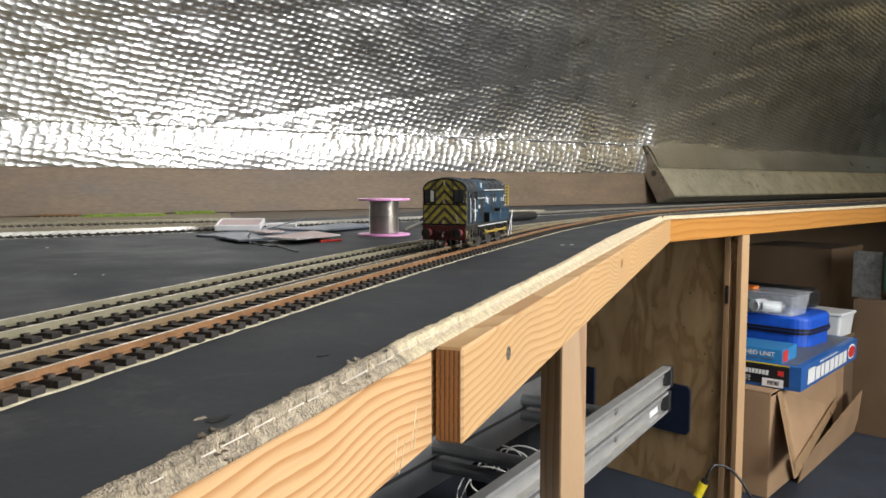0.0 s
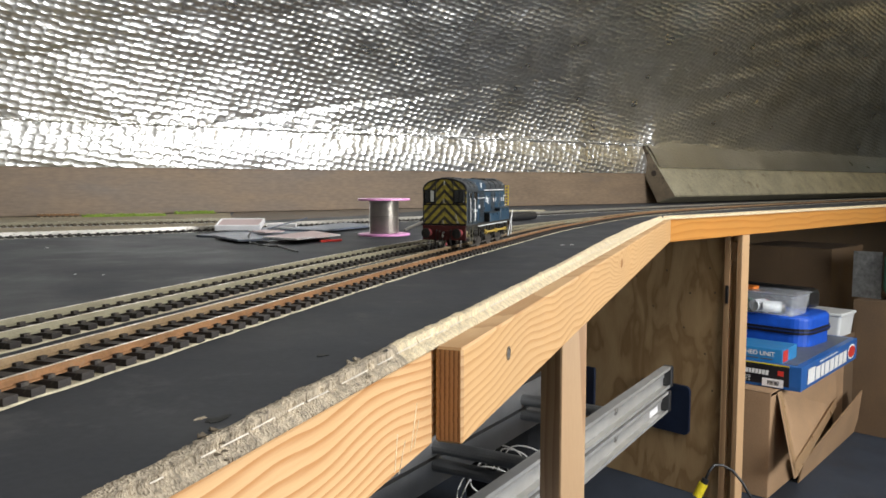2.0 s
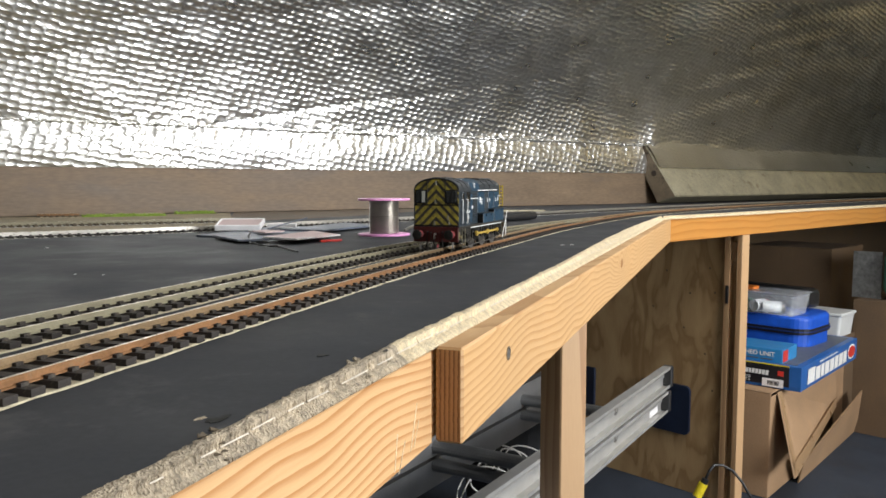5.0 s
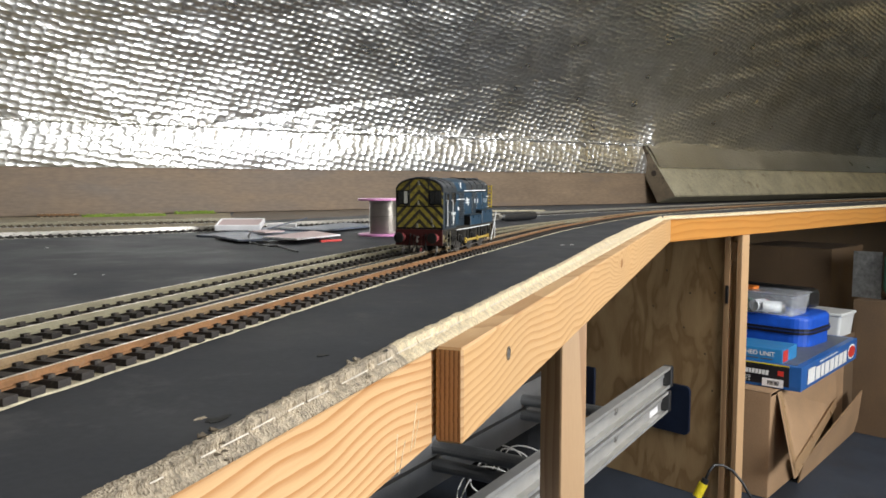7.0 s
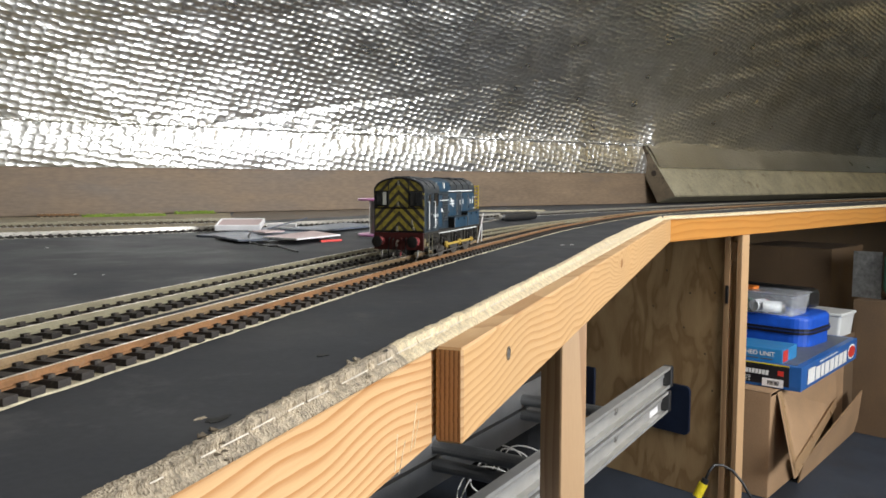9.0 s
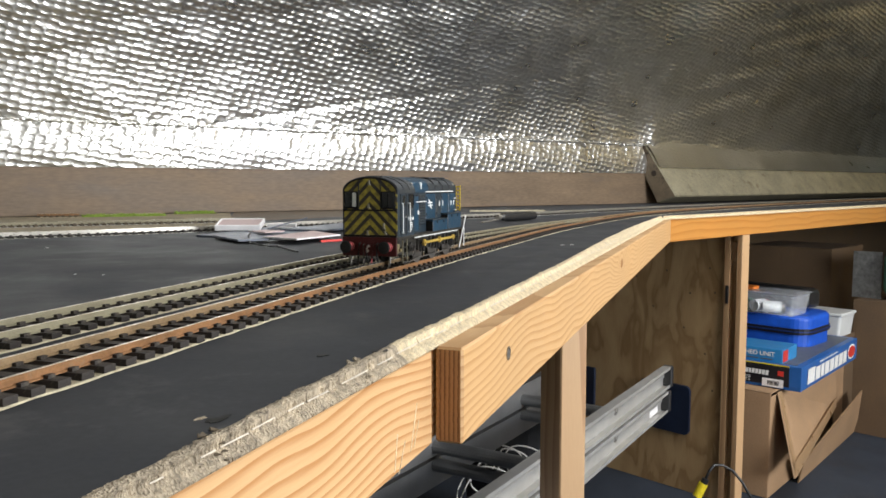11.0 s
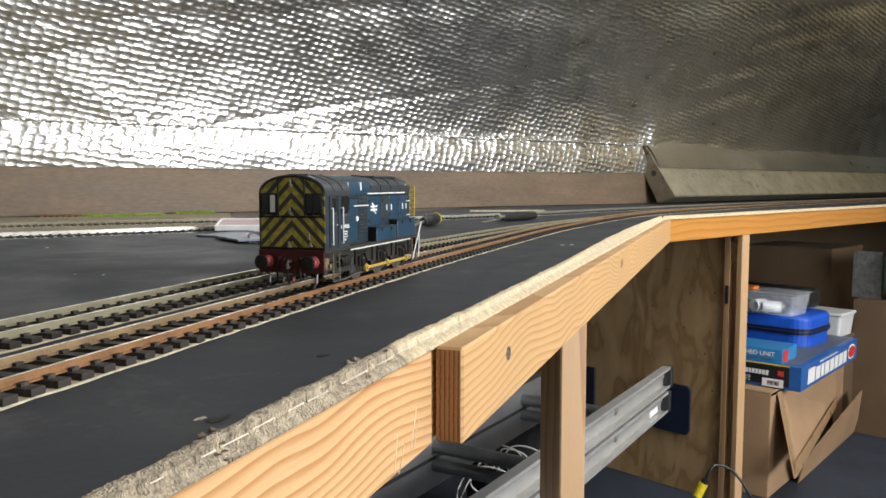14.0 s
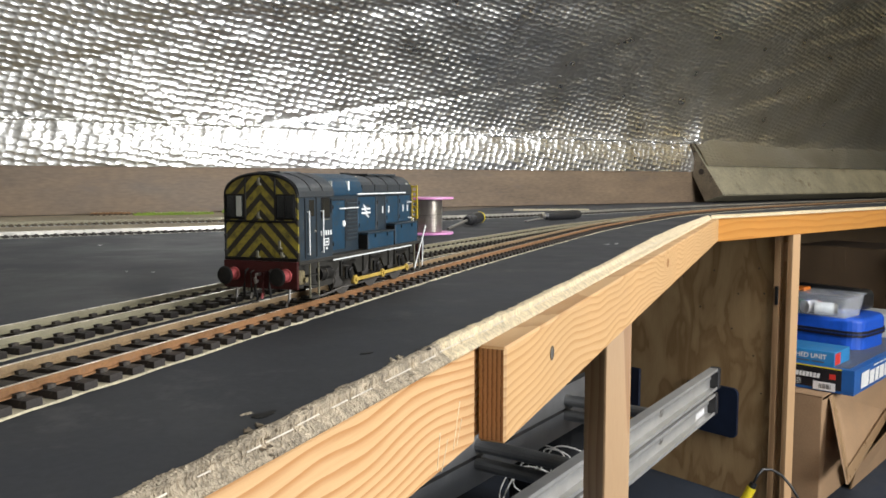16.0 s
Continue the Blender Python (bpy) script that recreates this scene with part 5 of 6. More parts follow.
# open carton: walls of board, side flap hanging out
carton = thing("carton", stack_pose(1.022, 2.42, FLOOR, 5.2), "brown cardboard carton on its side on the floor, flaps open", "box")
L, W, HGT, T, FOOT = 0.86, 0.40, 0.407, 0.005, 0.0705
part("side_wall", box(0, T, 0, W, FOOT, HGT, 0.001), "cardboard", carton)
part("side_wall", box(L - T, L, 0, W, FOOT, HGT, 0.001), "cardboard", carton)
part("back_wall", box(T, L - T, W - T, W, FOOT, HGT, 0.001), "cardboard", carton)
part("lid", box(0, L, 0, W, HGT - 0.004, HGT, 0.001), "cardboard", carton)
# Inside floor in the darkened board, which stands in for the carton's inner shade.
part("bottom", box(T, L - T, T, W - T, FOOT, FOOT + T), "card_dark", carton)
part("side_flap", box(T, 0.24, -0.001, 0.003, FOOT, 0.395, 0.001), "cardboard", carton, "upright end flap folded across the opening")
part("side_flap", box(0.705, L - T, -0.001, 0.003, FOOT, HGT - 0.006, 0.001), "cardboard", carton, "upright end flap folded across the opening")
top_flap = part("flap", prism([(0.050, -0.003, 0.402), (0.672, -0.003, 0.402), (0.668, -0.012, 0.224), (-0.055, -0.094, 0.175)], (0.002, -0.0045, 0.001)), "cardboard", carton, "long cardboard flap hanging over the opening")
part("tape", prism([(-0.050, -0.0995, 0.176), (0.667, -0.0180, 0.2255), (0.667, -0.0155, 0.258), (-0.034, -0.0880, 0.214)], (0.0003, -0.0006, 0.0001)), "tape_tan", top_flap, "glossy tan tape along the flap's edge")
part("tape", prism([(-0.052, -0.0990, 0.178), (-0.022, -0.0950, 0.180), (0.078, -0.0085, 0.400), (0.052, -0.0085, 0.400)], (0.0002, -0.0005, 0.0001)), "tape_tan", top_flap, "glossy tan tape along the flap's edge")
low = part("flap", prism([(0.201, -0.027, FOOT), (0.949, -0.018, FOOT), (0.83, -0.062, 0.262), (0.135, -0.062, 0.168)], (0.001, -0.0045, -0.001)), "cardboard", carton, "long cardboard flap bent up and outwards")
part("flap_edge", prism([(0.135, -0.0625, 0.1682), (0.83, -0.0625, 0.2622), (0.83, -0.0670, 0.2622), (0.135, -0.0670, 0.1682)], (0, 0, 0.0012)), "card_edge_dark", low, "raw corrugated edge")
pack = part("packet", box(0.40, 0.60, 0.03, 0.13, 0.077, 0.25, 0.02, seg=3), "lime")
for v in pack.data.vertices:
    v.co += Vector((noise.noise(v.co * 20), noise.noise(v.co * 23), noise.noise(v.co * 17))) * 0.008 if v.co.z > 0.1 else Vector()
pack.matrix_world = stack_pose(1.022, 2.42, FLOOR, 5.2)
tagged(pack, "lime green packet inside the open carton", "packet")


def text_mesh(words, size, name, material, parent, m, label):
    cu = bpy.data.curves.new("letters", "FONT")
    cu.body, cu.size, cu.extrude = words, size, 0.0004
    cu.offset = 0.012 * size
    tmp = new("tmp_letters", cu)
    bpy.context.view_layer.update()
    me = bpy.data.meshes.new_from_object(tmp.evaluated_get(bpy.context.evaluated_depsgraph_get()))
    bpy.data.objects.remove(tmp)
    bpy.data.curves.remove(cu)
    me.materials.clear()
    me.materials.append(M[material])
    ob = new(name, me)
    ob.parent = parent
    ob.matrix_basis = m
    return tagged(ob, label)


def slanted_bars(x0, y, z0, widths, h, gap, material, parent, face, name="letter_bar"):
    """Plain upright bars in place of a brand name."""
    x = x0
    for i, w in enumerate(widths):
        hh = h * (1.15 if i == 0 else 1.0)
        if face == "front":
            b = prism([(x, y, z0), (x + w, y, z0), (x + w + hh * 0.12, y, z0 + hh), (x + hh * 0.12, y, z0 + hh)], (0, -0.0008, 0))
        else:
            b = prism([(y, x, z0), (y, x - w, z0), (y, x - w - hh * 0.12, z0 + hh), (y, x - hh * 0.12, z0 + hh)], (-0.0008, 0, 0))
        part(name, b, material, parent, "white bar in place of lettering")
        x += (w + gap) if face == "front" else -(w + gap)


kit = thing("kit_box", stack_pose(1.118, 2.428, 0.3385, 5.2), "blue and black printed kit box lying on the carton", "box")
part("carton_body", box(0, 0.64, 0, 0.33, 0, 0.074, 0.001), "box_blue", kit)
part("lid", box(-0.0015, 0.6415, -0.0015, 0.3315, 0.010, 0.0780, 0.001), "box_blue", kit)
part("end_panel", box(-0.0028, -0.0018, 0.035, 0.33, 0.010, 0.0735), "box_black", kit, "black printed end panel")
part("end_strip", box(-0.0028, -0.0018, 0.035, 0.33, 0.0735, 0.0778), "plastic_yellow", kit, "thin yellow line")
part("barcode_label", box(-0.0038, -0.003, 0.052, 0.118, 0.004, 0.030), "white_card", kit, "white barcode label")
for i in range(9):
    part("barcode_bar", box(-0.0043, -0.0039, 0.066 + i * 0.004, 0.0675 + i * 0.004 + (i % 3) * 0.0006, 0.010, 0.024), "box_black", kit, "black code bar")
slanted_bars(0.190, -0.0031, 0.040, [0.015, 0.009, 0.007, 0.009, 0.009, 0.008, 0.009, 0.009], 0.015, 0.0022, "white", kit, "side")
part("corner_tag", box(-0.0042, -0.003, 0.052, 0.070, 0.042, 0.058), "red_plastic", kit, "small red printed tag")
for i in range(4):
    part("print_line", box(-0.0036, -0.003, 0.155, 0.19 - i * 0.004, 0.030 - i * 0.005, 0.0315 - i * 0.005), "tub_white", kit, "fine grey print line")
slanted_bars(0.055, -0.0032, 0.014, [0.072, 0.046, 0.034, 0.046, 0.046, 0.040, 0.046, 0.040], 0.042, 0.010, "white", kit, "front")
slanted_bars(0.18, -0.0032, 0.066, [0.045, 0.04, 0.05, 0.045], 0.004, 0.008, "tub_white", kit, "front")
part("badge", prism([(0.565 + 0.052 * math.cos(a) * (1 if abs(math.cos(a)) < 0.8 else 0.92), -0.0026, 0.040 + 0.027 * math.sin(a)) for a in [2 * math.pi * i / 20 for i in range(20)]], (0, -0.0006, 0)), "white", kit, "white-rimmed red badge")
part("badge_field", prism([(0.565 + 0.044 * math.cos(a), -0.0034, 0.040 + 0.021 * math.sin(a)) for a in [2 * math.pi * i / 20 for i in range(20)]], (0, -0.0006, 0)), "red_plastic", kit, "red badge field")
part("top_picture", box(0.02, 0.62, 0.02, 0.31, 0.0782, 0.0788), "grey_card", kit, "dim printed picture on the lid")

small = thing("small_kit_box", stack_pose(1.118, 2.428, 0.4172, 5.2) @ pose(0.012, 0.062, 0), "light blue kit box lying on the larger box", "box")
part("carton_body", box(0, 0.14, 0, 0.28, 0, 0.044, 0.001), "box_lightblue", small)
part("end_panel", box(0.004, 0.05, -0.0012, -0.0002, 0.004, 0.040), "red_plastic", small, "red printed end")
text_mesh("HED UNIT", 0.0205, "lettering", "white", small, Matrix.Translation((-0.0012, 0.118, 0.020)) @ pose(0, 0, 0, 90, 0, -90), "white printed words")
for i in range(3):
    part("print_line", box(-0.0012, -0.0002, 0.03 + i * 0.045, 0.068 + i * 0.045, 0.008, 0.012), "grey_card", small, "faint print bar")


def rounded_shell(x0, x1, y0, y1, z0, z1, r):
    bm = box(x0, x1, y0, y1, z0, z1)
    up = [e for e in bm.edges if abs(e.verts[0].co.z - e.verts[1].co.z) > 1e-4]
    bmesh.ops.bevel(bm, geom=up, offset=r, segments=6, affect="EDGES", profile=0.5)
    return bm


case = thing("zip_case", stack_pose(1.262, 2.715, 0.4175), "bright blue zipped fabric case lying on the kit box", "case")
bm = rounded_shell(0, 0.24, 0, 0.33, 0, 0.044, 0.06)
part("lower_shell", bm, "case_blue", case)
bm = rounded_shell(-0.003, 0.243, -0.003, 0.333, 0.062, 0.108, 0.06)
es = [e for e in bm.edges if e.verts[0].co.z > 0.107 and e.verts[1].co.z > 0.107]
bmesh.ops.bevel(bm, geom=es, offset=0.016, segments=4, affect="EDGES", profile=0.5)
part("upper_shell", bm, "case_blue", case, smooth=False)
part("zip_band", rounded_shell(-0.006, 0.246, -0.006, 0.336, 0.043, 0.063, 0.062), "box_black", case, "black zip band")
part("zip_line", rounded_shell(-0.008, 0.248, -0.008, 0.338, 0.051, 0.055, 0.063), "case_dark", case)

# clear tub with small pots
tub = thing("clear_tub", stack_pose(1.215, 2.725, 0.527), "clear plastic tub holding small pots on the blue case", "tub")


def tub_shell(x, y, h, flare, t=0.0015):
    bm = bmesh.new()
    lo = [bm.verts.new(p) for p in ((0, 0, 0), (x, 0, 0), (x, y, 0), (0, y, 0))]
    f = flare
    hi = [bm.verts.new(p) for p in ((-f, -f, h), (x + f, -f, h), (x + f, y + f, h), (-f, y + f, h))]
    bm.faces.new(lo)
    for i in range(4):
        bm.faces.new((lo[i], lo[(i + 1) % 4], hi[(i + 1) % 4], hi[i]))
    bmesh.ops.bevel(bm, geom=[e for e in bm.edges if abs(e.verts[0].co.z - e.verts[1].co.z) > 1e-4], offset=0.012, segments=4, affect="EDGES", profile=0.5)
    bmesh.ops.recalc_face_normals(bm, faces=bm.faces)
    bmesh.ops.solidify(bm, geom=bm.faces[:], thickness=t)
    return bm


part("tub_body", tub_shell(0.125, 0.26, 0.072, 0.010), "tub", tub).visible_shadow = False
rim = box(-0.014, 0.139, -0.014, 0.274, 0.072, 0.078, 0.002)
part("lid", rim, "tub", tub, "clear snap-on lid").visible_shadow = False
for (x, y, ang, mat_, r, l) in ((0.03, 0.05, 20, "tub_white", 0.021, 0.06), (0.045, 0.12, 70, "white_card", 0.022, 0.05), (0.06, 0.18, 110, "green", 0.02, 0.05)):
    pot = thing("paint_pot", stack_pose(1.215, 2.725, 0.529 + r) @ pose(x, y, 0.002, 0, 0, ang), "small round pot lying in the clear tub", "pot", "pots in the tub")
    part("pot_body", rod((0, 0, 0), (0, l, 0), r, n=20), mat_, pot)
    part("pot_cap", rod((0, -0.012, 0), (0, -0.0005, 0), r * 0.9, n=20), "pinkred" if mat_ == "white_card" else "steel", pot)

bag = part("black_bag", box(0, 0.115, 0, 0.26, 0, 0.082, 0.02, seg=3), "plastic_black")
for v in bag.data.vertices:
    v.co.z += 0.02 * noise.noise(v.co * 9)
bag.matrix_world = stack_pose(1.215, 2.725, 0.529) @ pose(0.162, 0.01, 0)
tagged(bag, "slumped black bag behind the clear tub on the case", "bag")

milky = thing("milky_tub", stack_pose(1.485, 2.96, 0.4025) @ pose(0.04, 0, 0.0), "milky white plastic tub with a lid on a carton", "tub")
part("tub_body", tub_shell(0.13, 0.25, 0.080, 0.008, 0.002), "tub_white", milky)
part("lid", box(-0.012, 0.142, -0.012, 0.262, 0.080, 0.092, 0.003), "tub_white", milky)

orange = part("orange_tray", box(0, 0.05, 0.10, 0.2, 0, 0.012, 0.003), "orange")
orange.matrix_world = stack_pose(1.215, 2.725, 0.6052) @ pose(0.02, 0.05, 0)
tagged(orange, "orange plastic tray on the clear tub", "tray")


def plain_carton(m, x, y, z, material, label, tape=True):
    t = thing("carton", m, label, "box")
    part("carton_body", box(0, x, 0, y, 0, z - 0.004, 0.002), material, t)
    part("lid_flap", box(0, x, 0, y / 2 - 0.001, z - 0.004, z, 0.001), material, t)
    part("lid_flap", box(0, x, y / 2 + 0.001, y, z - 0.004, z, 0.001), material, t)
    if tape:
        part("tape", box(-0.0008, 0.0, y / 2 - 0.025, y / 2 + 0.025, z - 0.12, z), "card_dark", t, "brown packing tape")
    return t


# Cartons behind the stack: their card colour includes the shade back there.
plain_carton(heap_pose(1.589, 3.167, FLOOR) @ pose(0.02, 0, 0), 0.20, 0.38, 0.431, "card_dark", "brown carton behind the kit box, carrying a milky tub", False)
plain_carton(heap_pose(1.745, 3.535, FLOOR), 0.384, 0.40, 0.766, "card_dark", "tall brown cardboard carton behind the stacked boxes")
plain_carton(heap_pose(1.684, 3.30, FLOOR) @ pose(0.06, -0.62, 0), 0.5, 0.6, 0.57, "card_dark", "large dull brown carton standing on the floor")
sheet = part("patterned_sheet", box(0.02, 0.03, -0.15, -0.035, 0.5205, 0.72, 0.001), "sheet_grey")
sheet.matrix_world = heap_pose(1.684, 3.30, -0.02) @ pose(0.12, 0.05, 0)
tagged(sheet, "pale sheet of packaging propped on a carton", "packaging")
cloth = part("green_bag", box(0, 0.3, 0, 0.3, 0, 0.22, 0.05, seg=4), "green")
for v in cloth.data.vertices:
    v.co += Vector((noise.noise(v.co * 11), noise.noise(v.co * 13 + Vector((3, 1, 2))), 0)) * 0.02
cloth.matrix_world = heap_pose(1.684, 3.30, 0.5005) @ pose(0.10, -0.41, 0)
tagged(cloth, "dark green fabric bag sitting on a carton", "bag")


# ------------------------------------------------------- things on the board
spool = thing("solder_reel", pose(-0.1025, 1.375, BOARD + 0.0003), "pink plastic reel of silvery solder wire", "reel")
part("flange", lathe([(0.006, 0), (0.0445, 0), (0.0452, 0.0008), (0.0452, 0.0028), (0.0445, 0.0035), (0.006, 0.0035)], None, 64), "pink", spool, smooth=False)
part("flange", lathe([(0.006, 0.0605), (0.0445, 0.0605), (0.0452, 0.0613), (0.0452, 0.0633), (0.0445, 0.064), (0.006, 0.064)], None, 64), "pink", spool)
prof = [(0.02, 0.0036)]
for i in range(60):
    z = 0.004 + i * 0.056 / 60
    prof += [(0.0248 + 0.0006 * noise.noise((i * 0.3, 1, 1)), z), (0.0256 + 0.0006 * noise.noise((i * 0.3, 1, 1)), z + 0.00043)]
prof.append((0.02, 0.0603))
part("wire_winding", lathe(prof, None, 48), "solder", spool, "wound solder wire")
part("loose_turn", tube([(0.0262 * math.cos(a), 0.0262 * math.sin(a), 0.036 - 0.004 * math.sin(a * 0.5)) for a in [math.pi * (0.9 + 1.2 * i / 20) for i in range(21)]], 0.0006), "steel", spool)

sd = thing("screwdriver", Matrix.Translation((-0.040, 1.60, BOARD + 0.0132)) @ pose(0, 0, 0, 0, -1.5, 74), "black-handled screwdriver with a yellow end lying on the board", "screwdriver")
ax = pose(0, 0, 0, 0, 90, 0)
part("handle", lathe([(0.007, 0), (0.009, 0.004), (0.0085, 0.02), (0.0125, 0.03), (0.013, 0.075), (0.0122, 0.088)], ax, 12), "plastic_black", sd)
part("end_ring", lathe([(0.0122, 0.0882), (0.0128, 0.09), (0.012, 0.094)], ax, 20), "plastic_yellow", sd, "yellow handle ring")
part("end_cap", lathe([(0.011, 0.0942), (0.0105, 0.099), (0.004, 0.101)], ax, 20), "plastic_black", sd)
part("shaft", rod((-0.118, 0, -0.008), (0, 0, 0), 0.0028, n=12), "steel", sd, "steel shaft")

knife = thing("craft_tool", Matrix.Translation((0.135, 1.86, BOARD + 0.0112)) @ pose(0, 0, 0, 0, 0, 50), "hobby tool with a fat black handle lying on the board", "hand tool")
part("handle", lathe([(0.006, 0), (0.009, 0.006), (0.0105, 0.03), (0.011, 0.12), (0.0095, 0.142), (0.003, 0.146)], ax, 16), "plastic_black", knife)
part("collar", lathe([(0.006, -0.012), (0.0064, -0.0004)], ax, 16), "steel", knife)
part("blade", prism([(-0.012, -0.004, -0.006), (-0.012, 0.004, -0.006), (-0.075, 0.001, -0.0102), (-0.075, -0.006, -0.0102)], (0, 0, 0.002)), "steel", knife, "flat steel blade")

stick = part("wooden_stick", box(0, 0.24, 0, 0.008, 0, 0.006, 0.0008), "cork")
stick.matrix_world = pose(0.085, 2.50, BOARD + 0.0001, 0, 0, 5)
tagged(stick, "pale strip of stripwood lying behind the track", "stick")


def card(name, pts, z, t, material, label, category="sheet"):
    ob = part(name, prism([(x, y, BOARD + z) for x, y in pts], (0, 0, t)), material)
    return tagged(ob, label, category)


card("plastic_sheet", [(-0.415, 1.33), (-0.345, 1.60), (-0.19, 1.62), (-0.275, 1.27)], 0.0003, 0.003, "grey_card", "blue-grey plastic sheet lying in a loose pile")
card("plastic_sheet", [(-0.375, 1.285), (-0.305, 1.175), (-0.265, 1.20), (-0.335, 1.36)], 0.0035, 0.003, "grey_card", "narrow grey plastic strip on the pile")
card("plastic_sheet", [(-0.30, 1.45), (-0.215, 1.42), (-0.13, 1.60), (-0.21, 1.70)], 0.0036, 0.003, "grey_card", "blue-grey plastic sheet lying in a loose pile")
card("card_sheet", [(-0.275, 1.215), (-0.215, 1.165), (-0.165, 1.265), (-0.225, 1.37)], 0.0067, 0.0018, "pink_card", "pinkish card with a white edge on the pile")
card("card_edge", [(-0.276, 1.211), (-0.215, 1.161), (-0.164, 1.262), (-0.1655, 1.2645), (-0.2155, 1.1645), (-0.275, 1.2145)], 0.0068, 0.0022, "white_card", "white trimmed edge strip on the card")
card("card_sheet", [(-0.335, 1.36), (-0.30, 1.33), (-0.275, 1.37), (-0.315, 1.40)], 0.0067, 0.0018, "pink_card", "small pink card offcut on the pile")
card("red_strip", [(-0.19, 1.215), (-0.162, 1.24), (-0.158, 1.232), (-0.186, 1.205)], 0.0003, 0.003, "red_plastic", "small red plastic strip beside the cards", "strip")

tray = thing("white_tray", Matrix.Translation((-0.415, 1.435, BOARD + 0.004)) @ pose(0, 0, 0, 10, 0, 4), "small white plastic tray tilted on the pile", "tray")
part("floor_plate", box(0.004, 0.078, 0.004, 0.056, 0.006, 0.009), "pink_card", tray)
for a in ((0, 0.082, 0, 0.004), (0, 0.082, 0.056, 0.060), (0, 0.004, 0.004, 0.056), (0.078, 0.082, 0.004, 0.056)):
    part("rim", box(a[0], a[1], a[2], a[3], 0.0, 0.0105, 0.001), "white_card", tray)
card("white_offcut", [(-0.335, 1.50), (-0.28, 1.50), (-0.285, 1.54), (-0.335, 1.545)], 0.0068, 0.006, "white_card", "white plastic offcut on the pile", "offcut")
stk = part("thin_rod", rod((-0.31, 1.40, BOARD + 0.010), (-0.262, 1.52, BOARD + 0.024), 0.0013), "grey_card")
tagged(stk, "thin grey rod leaning on the pile", "rod")
wire = part("wire", tube([(-0.315, 1.30, BOARD + 0.0115), (-0.30, 1.215, BOARD + 0.010), (-0.285, 1.17, BOARD + 0.0015), (-0.262, 1.145, BOARD + 0.0012), (-0.245, 1.12, BOARD + 0.0012), (-0.235, 1.125, BOARD + 0.0012), (-0.205, 1.06, BOARD + 0.0012), (-0.19, 1.03, BOARD + 0.0012)], 0.0011), "plastic_black")
tagged(wire, "thin black wire curling off the pile", "wire")


def turf(name, x0, y0, deg, length, width, label):
    bm = bmesh.new()
    r = random.Random(int(length * 1000))
    for i in range(520):
        x, y = r.uniform(0, length), r.gauss(0, width * 0.25)
        h = 0.012 * max(0.15, 1 - (abs(y) / width) * 2) * r.uniform(0.4, 1.0)
        a = r.uniform(0, 6.28)
        dx, dy = 0.004 * math.cos(a), 0.004 * math.sin(a)
        vs = [bm.verts.new(p) for p in ((x - dx, y - dy, 0), (x + dx, y + dy, 0), (x - dy, y + dx, 0), (x + r.uniform(-0.003, 0.003), y + r.uniform(-0.003, 0.003), h))]
        for f in ((0, 1, 3), (1, 2, 3), (2, 0, 3)):
            bm.faces.new([vs[k] for k in f])
    box(0, length, -width / 3, width / 3, -0.0002, 0.0014, 0, bm)
    ob = part(name, bm, "grass")
    ob.matrix_world = pose(x0, y0, BOARD + 0.0004, 0, 0, deg)
    return tagged(ob, label, "scenic turf", kind="stuff")


turf("scatter_turf", -0.965, 2.12, 26, 0.21, 0.04, "bright green scatter turf strip by the upstand")
turf("scatter_turf", -0.79, 2.33, 28, 0.115, 0.045, "bright green scatter turf strip by the upstand")
ballast = part("ballast_scatter", slab([(-2.62, 0.24), (-1.62, 0.70), (-0.745, 1.325), (-0.53, 1.48), (-0.47, 1.78), (-0.66, 2.45), (-1.19, 2.09), (-2.3, 1.31), (-2.62, 1.08)], BOARD - 0.001, BOARD + 0.00012), "thin_scatter")
tagged(ballast, "thin tan ballast scatter between tracks and upstand", "ballast", kind="stuff")
dust = part("dust_scatter", slab([(-0.50, 1.84), (-0.40, 1.98), (-0.28, 2.135), (-0.20, 2.30), (-0.02, 2.72), (0.06, 2.965), (-0.30, 2.715), (-0.652, 2.468)], BOARD - 0.001, BOARD + 0.0002), "dust_brown")
tagged(dust, "brown dusty scatter along the foot of the upstand", "ballast", kind="stuff")
lath = part("wooden_stick", box(0, 0.16, 0, 0.006, 0, 0.004, 0.0008), "cork")
lath.matrix_world = pose(-0.955, 2.225, BOARD + 0.0003, 0, 0, 30)
tagged(lath, "pale lath lying by the green turf", "stick")
lay_track([Vector((-1.075 + 0.005 * i * 0.93, 2.10 + 0.005 * i * 0.36, 0)) for i in range(22)], "short rusty offcut of model track by the upstand", "rail_rust", "sleeper_brown", "cork", lambda p: False)

# screw sunk in the facing batten, chips and splinters on the board
sc = front_edge(0.612, -0.0192)
screw = thing("screw", Matrix.Translation((sc.x, sc.y, 0.8665)) @ pose(0, 0, 0, 90, 0, 70.15), "screw head sunk in the pine batten", "screw")
part("hole_rim", lathe([(0.0052, -0.0004), (0.0052, 0.0003), (0.004, 0.0003), (0.004, -0.0004)], None, 18), "old_end", screw, "dark torn rim")
part("screw_head", lathe([(0.0038, -0.001), (0.0036, 0.0002), (0.0015, 0.0005)], None, 16), "steel", screw)


def chip(x, y, w, l, deg, material, seed):
    r = random.Random(seed)
    pts = []
    for i in range(14):
        a = 2 * math.pi * i / 14
        k = r.uniform(0.55, 1.1)
        pts.append((w * k * math.cos(a), l * k * math.sin(a), 0))
    ob = part("paint_chip", prism(pts, (0, 0, 0.00022)), material, board, "chipped patch in the black paint")
    ob.matrix_basis = pose(x, y, BOARD + 0.0001, 0, 0, deg)


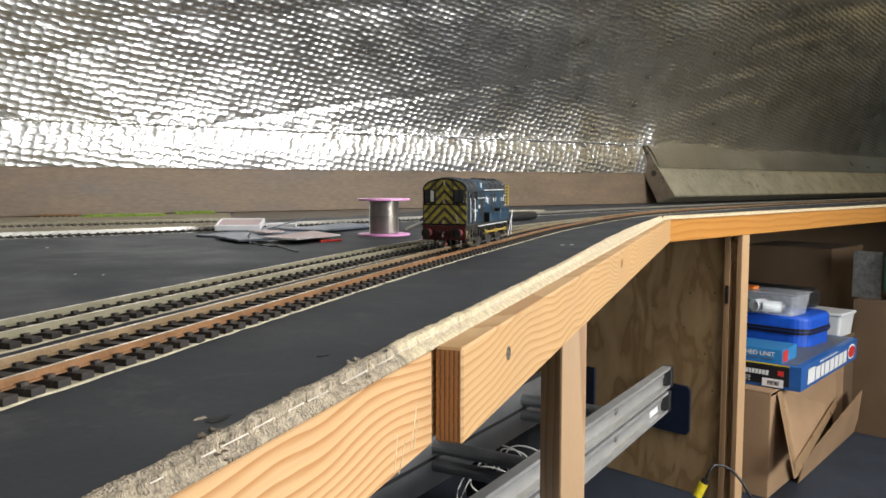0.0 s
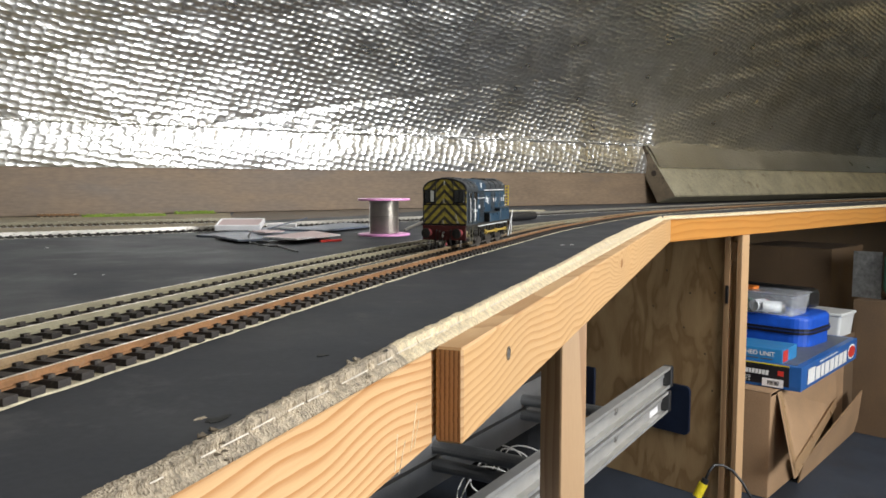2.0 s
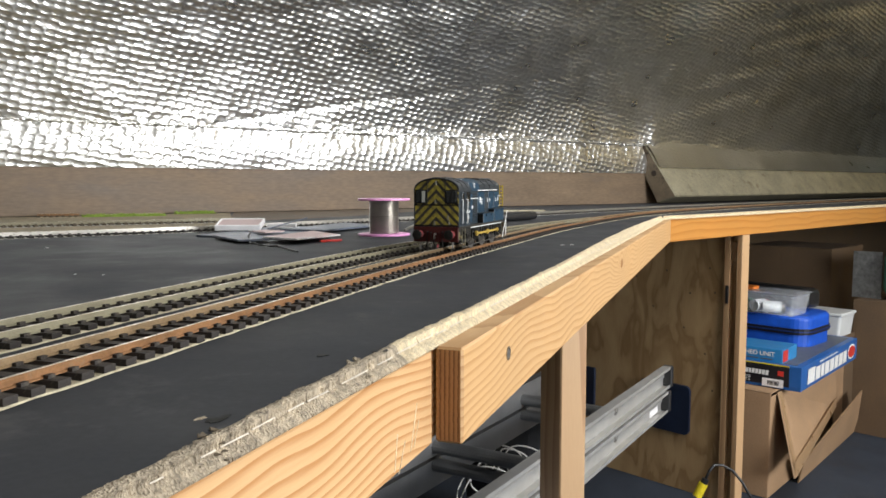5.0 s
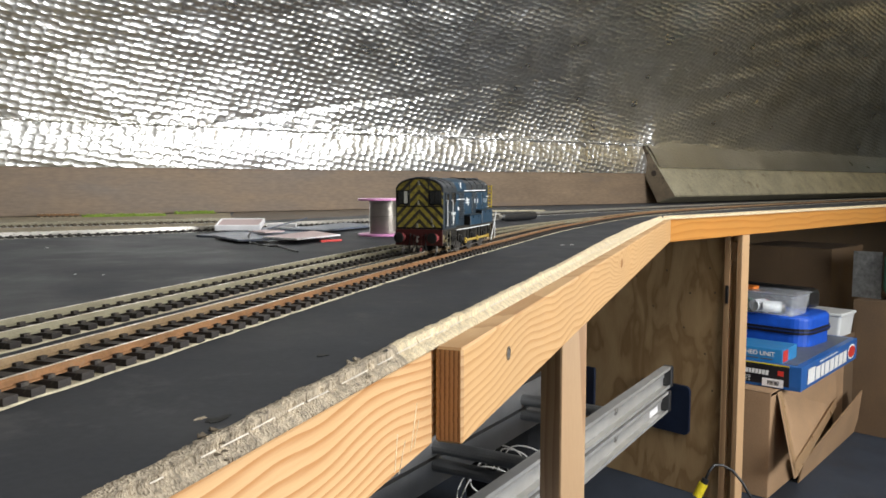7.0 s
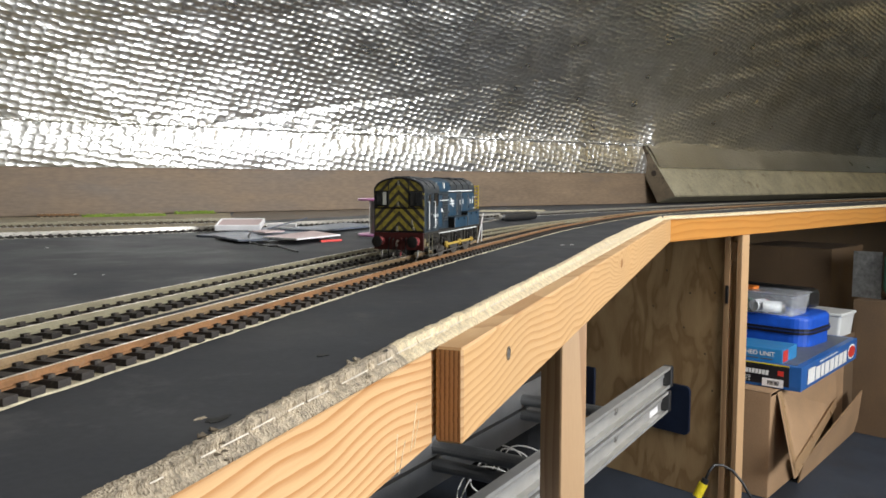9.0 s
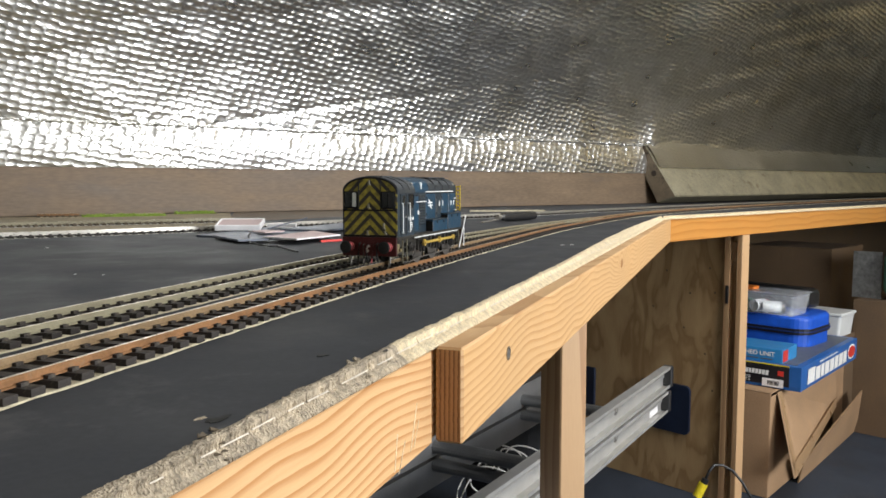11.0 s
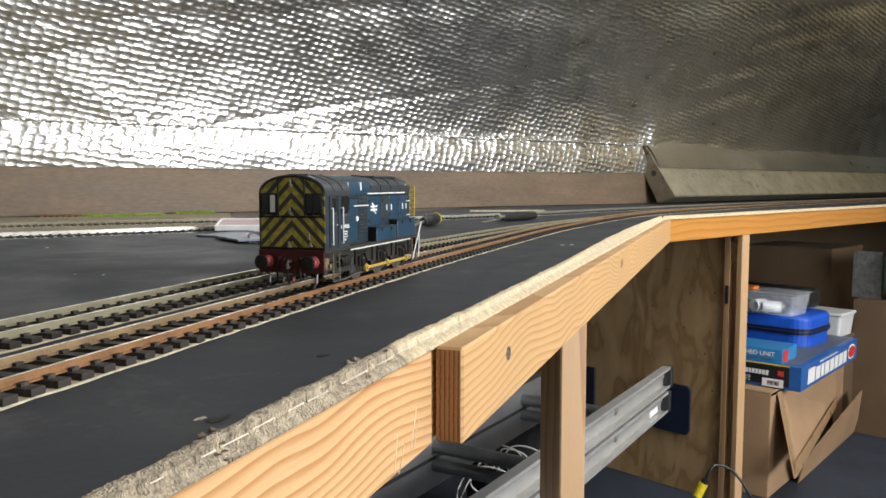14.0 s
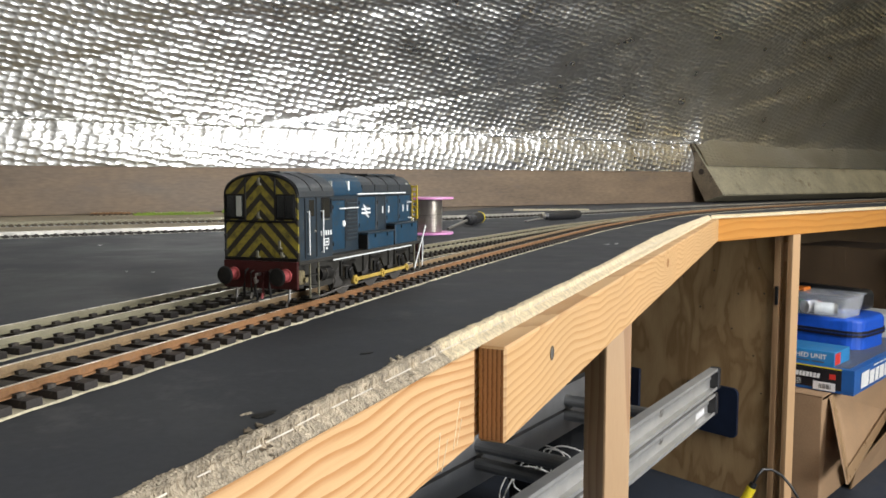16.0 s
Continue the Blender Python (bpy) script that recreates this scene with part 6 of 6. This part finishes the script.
chip(-0.093, 0.297, 0.0035, 0.0016, 60, "plyedge", 1)
chip(-0.086, 0.296, 0.0065, 0.0036, 60, "black", 2)
chip(-0.084, 0.283, 0.002, 0.003, 10, "black", 3)
chip(-0.063, 0.408, 0.004, 0.002, 30, "black", 5)
chip(-0.034, 0.42, 0.006, 0.004, 50, "black", 6)
chip(0.175, 1.155, 0.004, 0.003, 30, "white_card", 8)
chip(0.19, 1.165, 0.004, 0.003, 60, "white_card", 9)
chip(-0.555, 1.105, 0.0035, 0.002, 60, "white_card", 10)
chip(-0.335, 0.775, 0.0016, 0.001, 60, "tub_white", 11)
chip(-0.365, 0.78, 0.0014, 0.001, 60, "tub_white", 12)

# ---------------------------------------------------------------- moving
TRAVEL = [(0.0, 1.4636), (1.0, 1.4636), (2.0, 1.4636), (2.5, 1.4600), (3.0, 1.4567), (3.5, 1.4534), (4.0, 1.4501), (6.5, 1.3929), (7.0, 1.3776), (7.5, 1.3625), (8.0, 1.3481), (8.5, 1.3312), (9.0, 1.3175), (11.5, 1.2198), (12.0, 1.1951), (12.5, 1.1718), (13.0, 1.1446), (13.5, 1.1192), (14.0, 1.0913), (14.5, 1.0655), (15.0, 1.0395), (15.5, 1.0144), (16.0, 0.9882)]


def along(t):
    """Metres along the rusty track to the cab end at t seconds: a smooth curve through TRAVEL."""
    n = len(TRAVEL)
    slope = [0.0] * n
    for i in range(1, n - 1):
        (t0, s0), (t1, s1_), (t2, s2) = TRAVEL[i - 1:i + 2]
        a, b = (s1_ - s0) / (t1 - t0), (s2 - s1_) / (t2 - t1)
        slope[i] = (a * (t2 - t1) + b * (t1 - t0)) / (t2 - t0)
    slope[-1] = -0.054
    for i in range(n - 1):
        (t0, s0), (t1, s1_) = TRAVEL[i], TRAVEL[i + 1]
        if t <= t1:
            h = t1 - t0
            x = (t - t0) / h
            return s0 * (1 + 2 * x) * (1 - x) ** 2 + slope[i] * h * x * (1 - x) ** 2 + s1_ * x * x * (3 - 2 * x) + slope[i + 1] * h * x * x * (x - 1)
    return TRAVEL[-1][1]


def loco_pose(t):
    s = along(t)
    a, _ = on_line(LINE_A, s + 0.060)
    b, _ = on_line(LINE_A, s + 0.165)
    d = (b - a).normalized()
    o = a - d * 0.060
    return Matrix.Translation((o.x, o.y, RAIL)) @ pose(0, 0, 0, 0, 0, math.degrees(math.atan2(d.y, d.x)))


def crank(t):
    """Angle of the cranks in radians; they stand at the bottom where the cab end passes 1.096 m."""
    return radians(90) + (along(t) - 1.0959) / 0.0160


def motions():
    times = [i * 0.25 for i in range(65)]
    walk(loco, [(t, loco_pose(t)) for t in times])
    for ob in loco.children:
        kind = ob.name.split(".")[0]
        home = ob.location.copy()
        if kind == "wheel":
            walk(ob, [(t, Matrix.Translation(home) @ pose(0, 0, 0, 0, math.degrees(crank(t)), 0)) for t in times])
        elif kind == "coupling_rod":
            walk(ob, [(t, Matrix.Translation((mm(WHEEL_X[1] + THROW * math.cos(crank(t))), home.y, mm(AXLE - THROW * math.sin(crank(t)))))) for t in times])


motions()
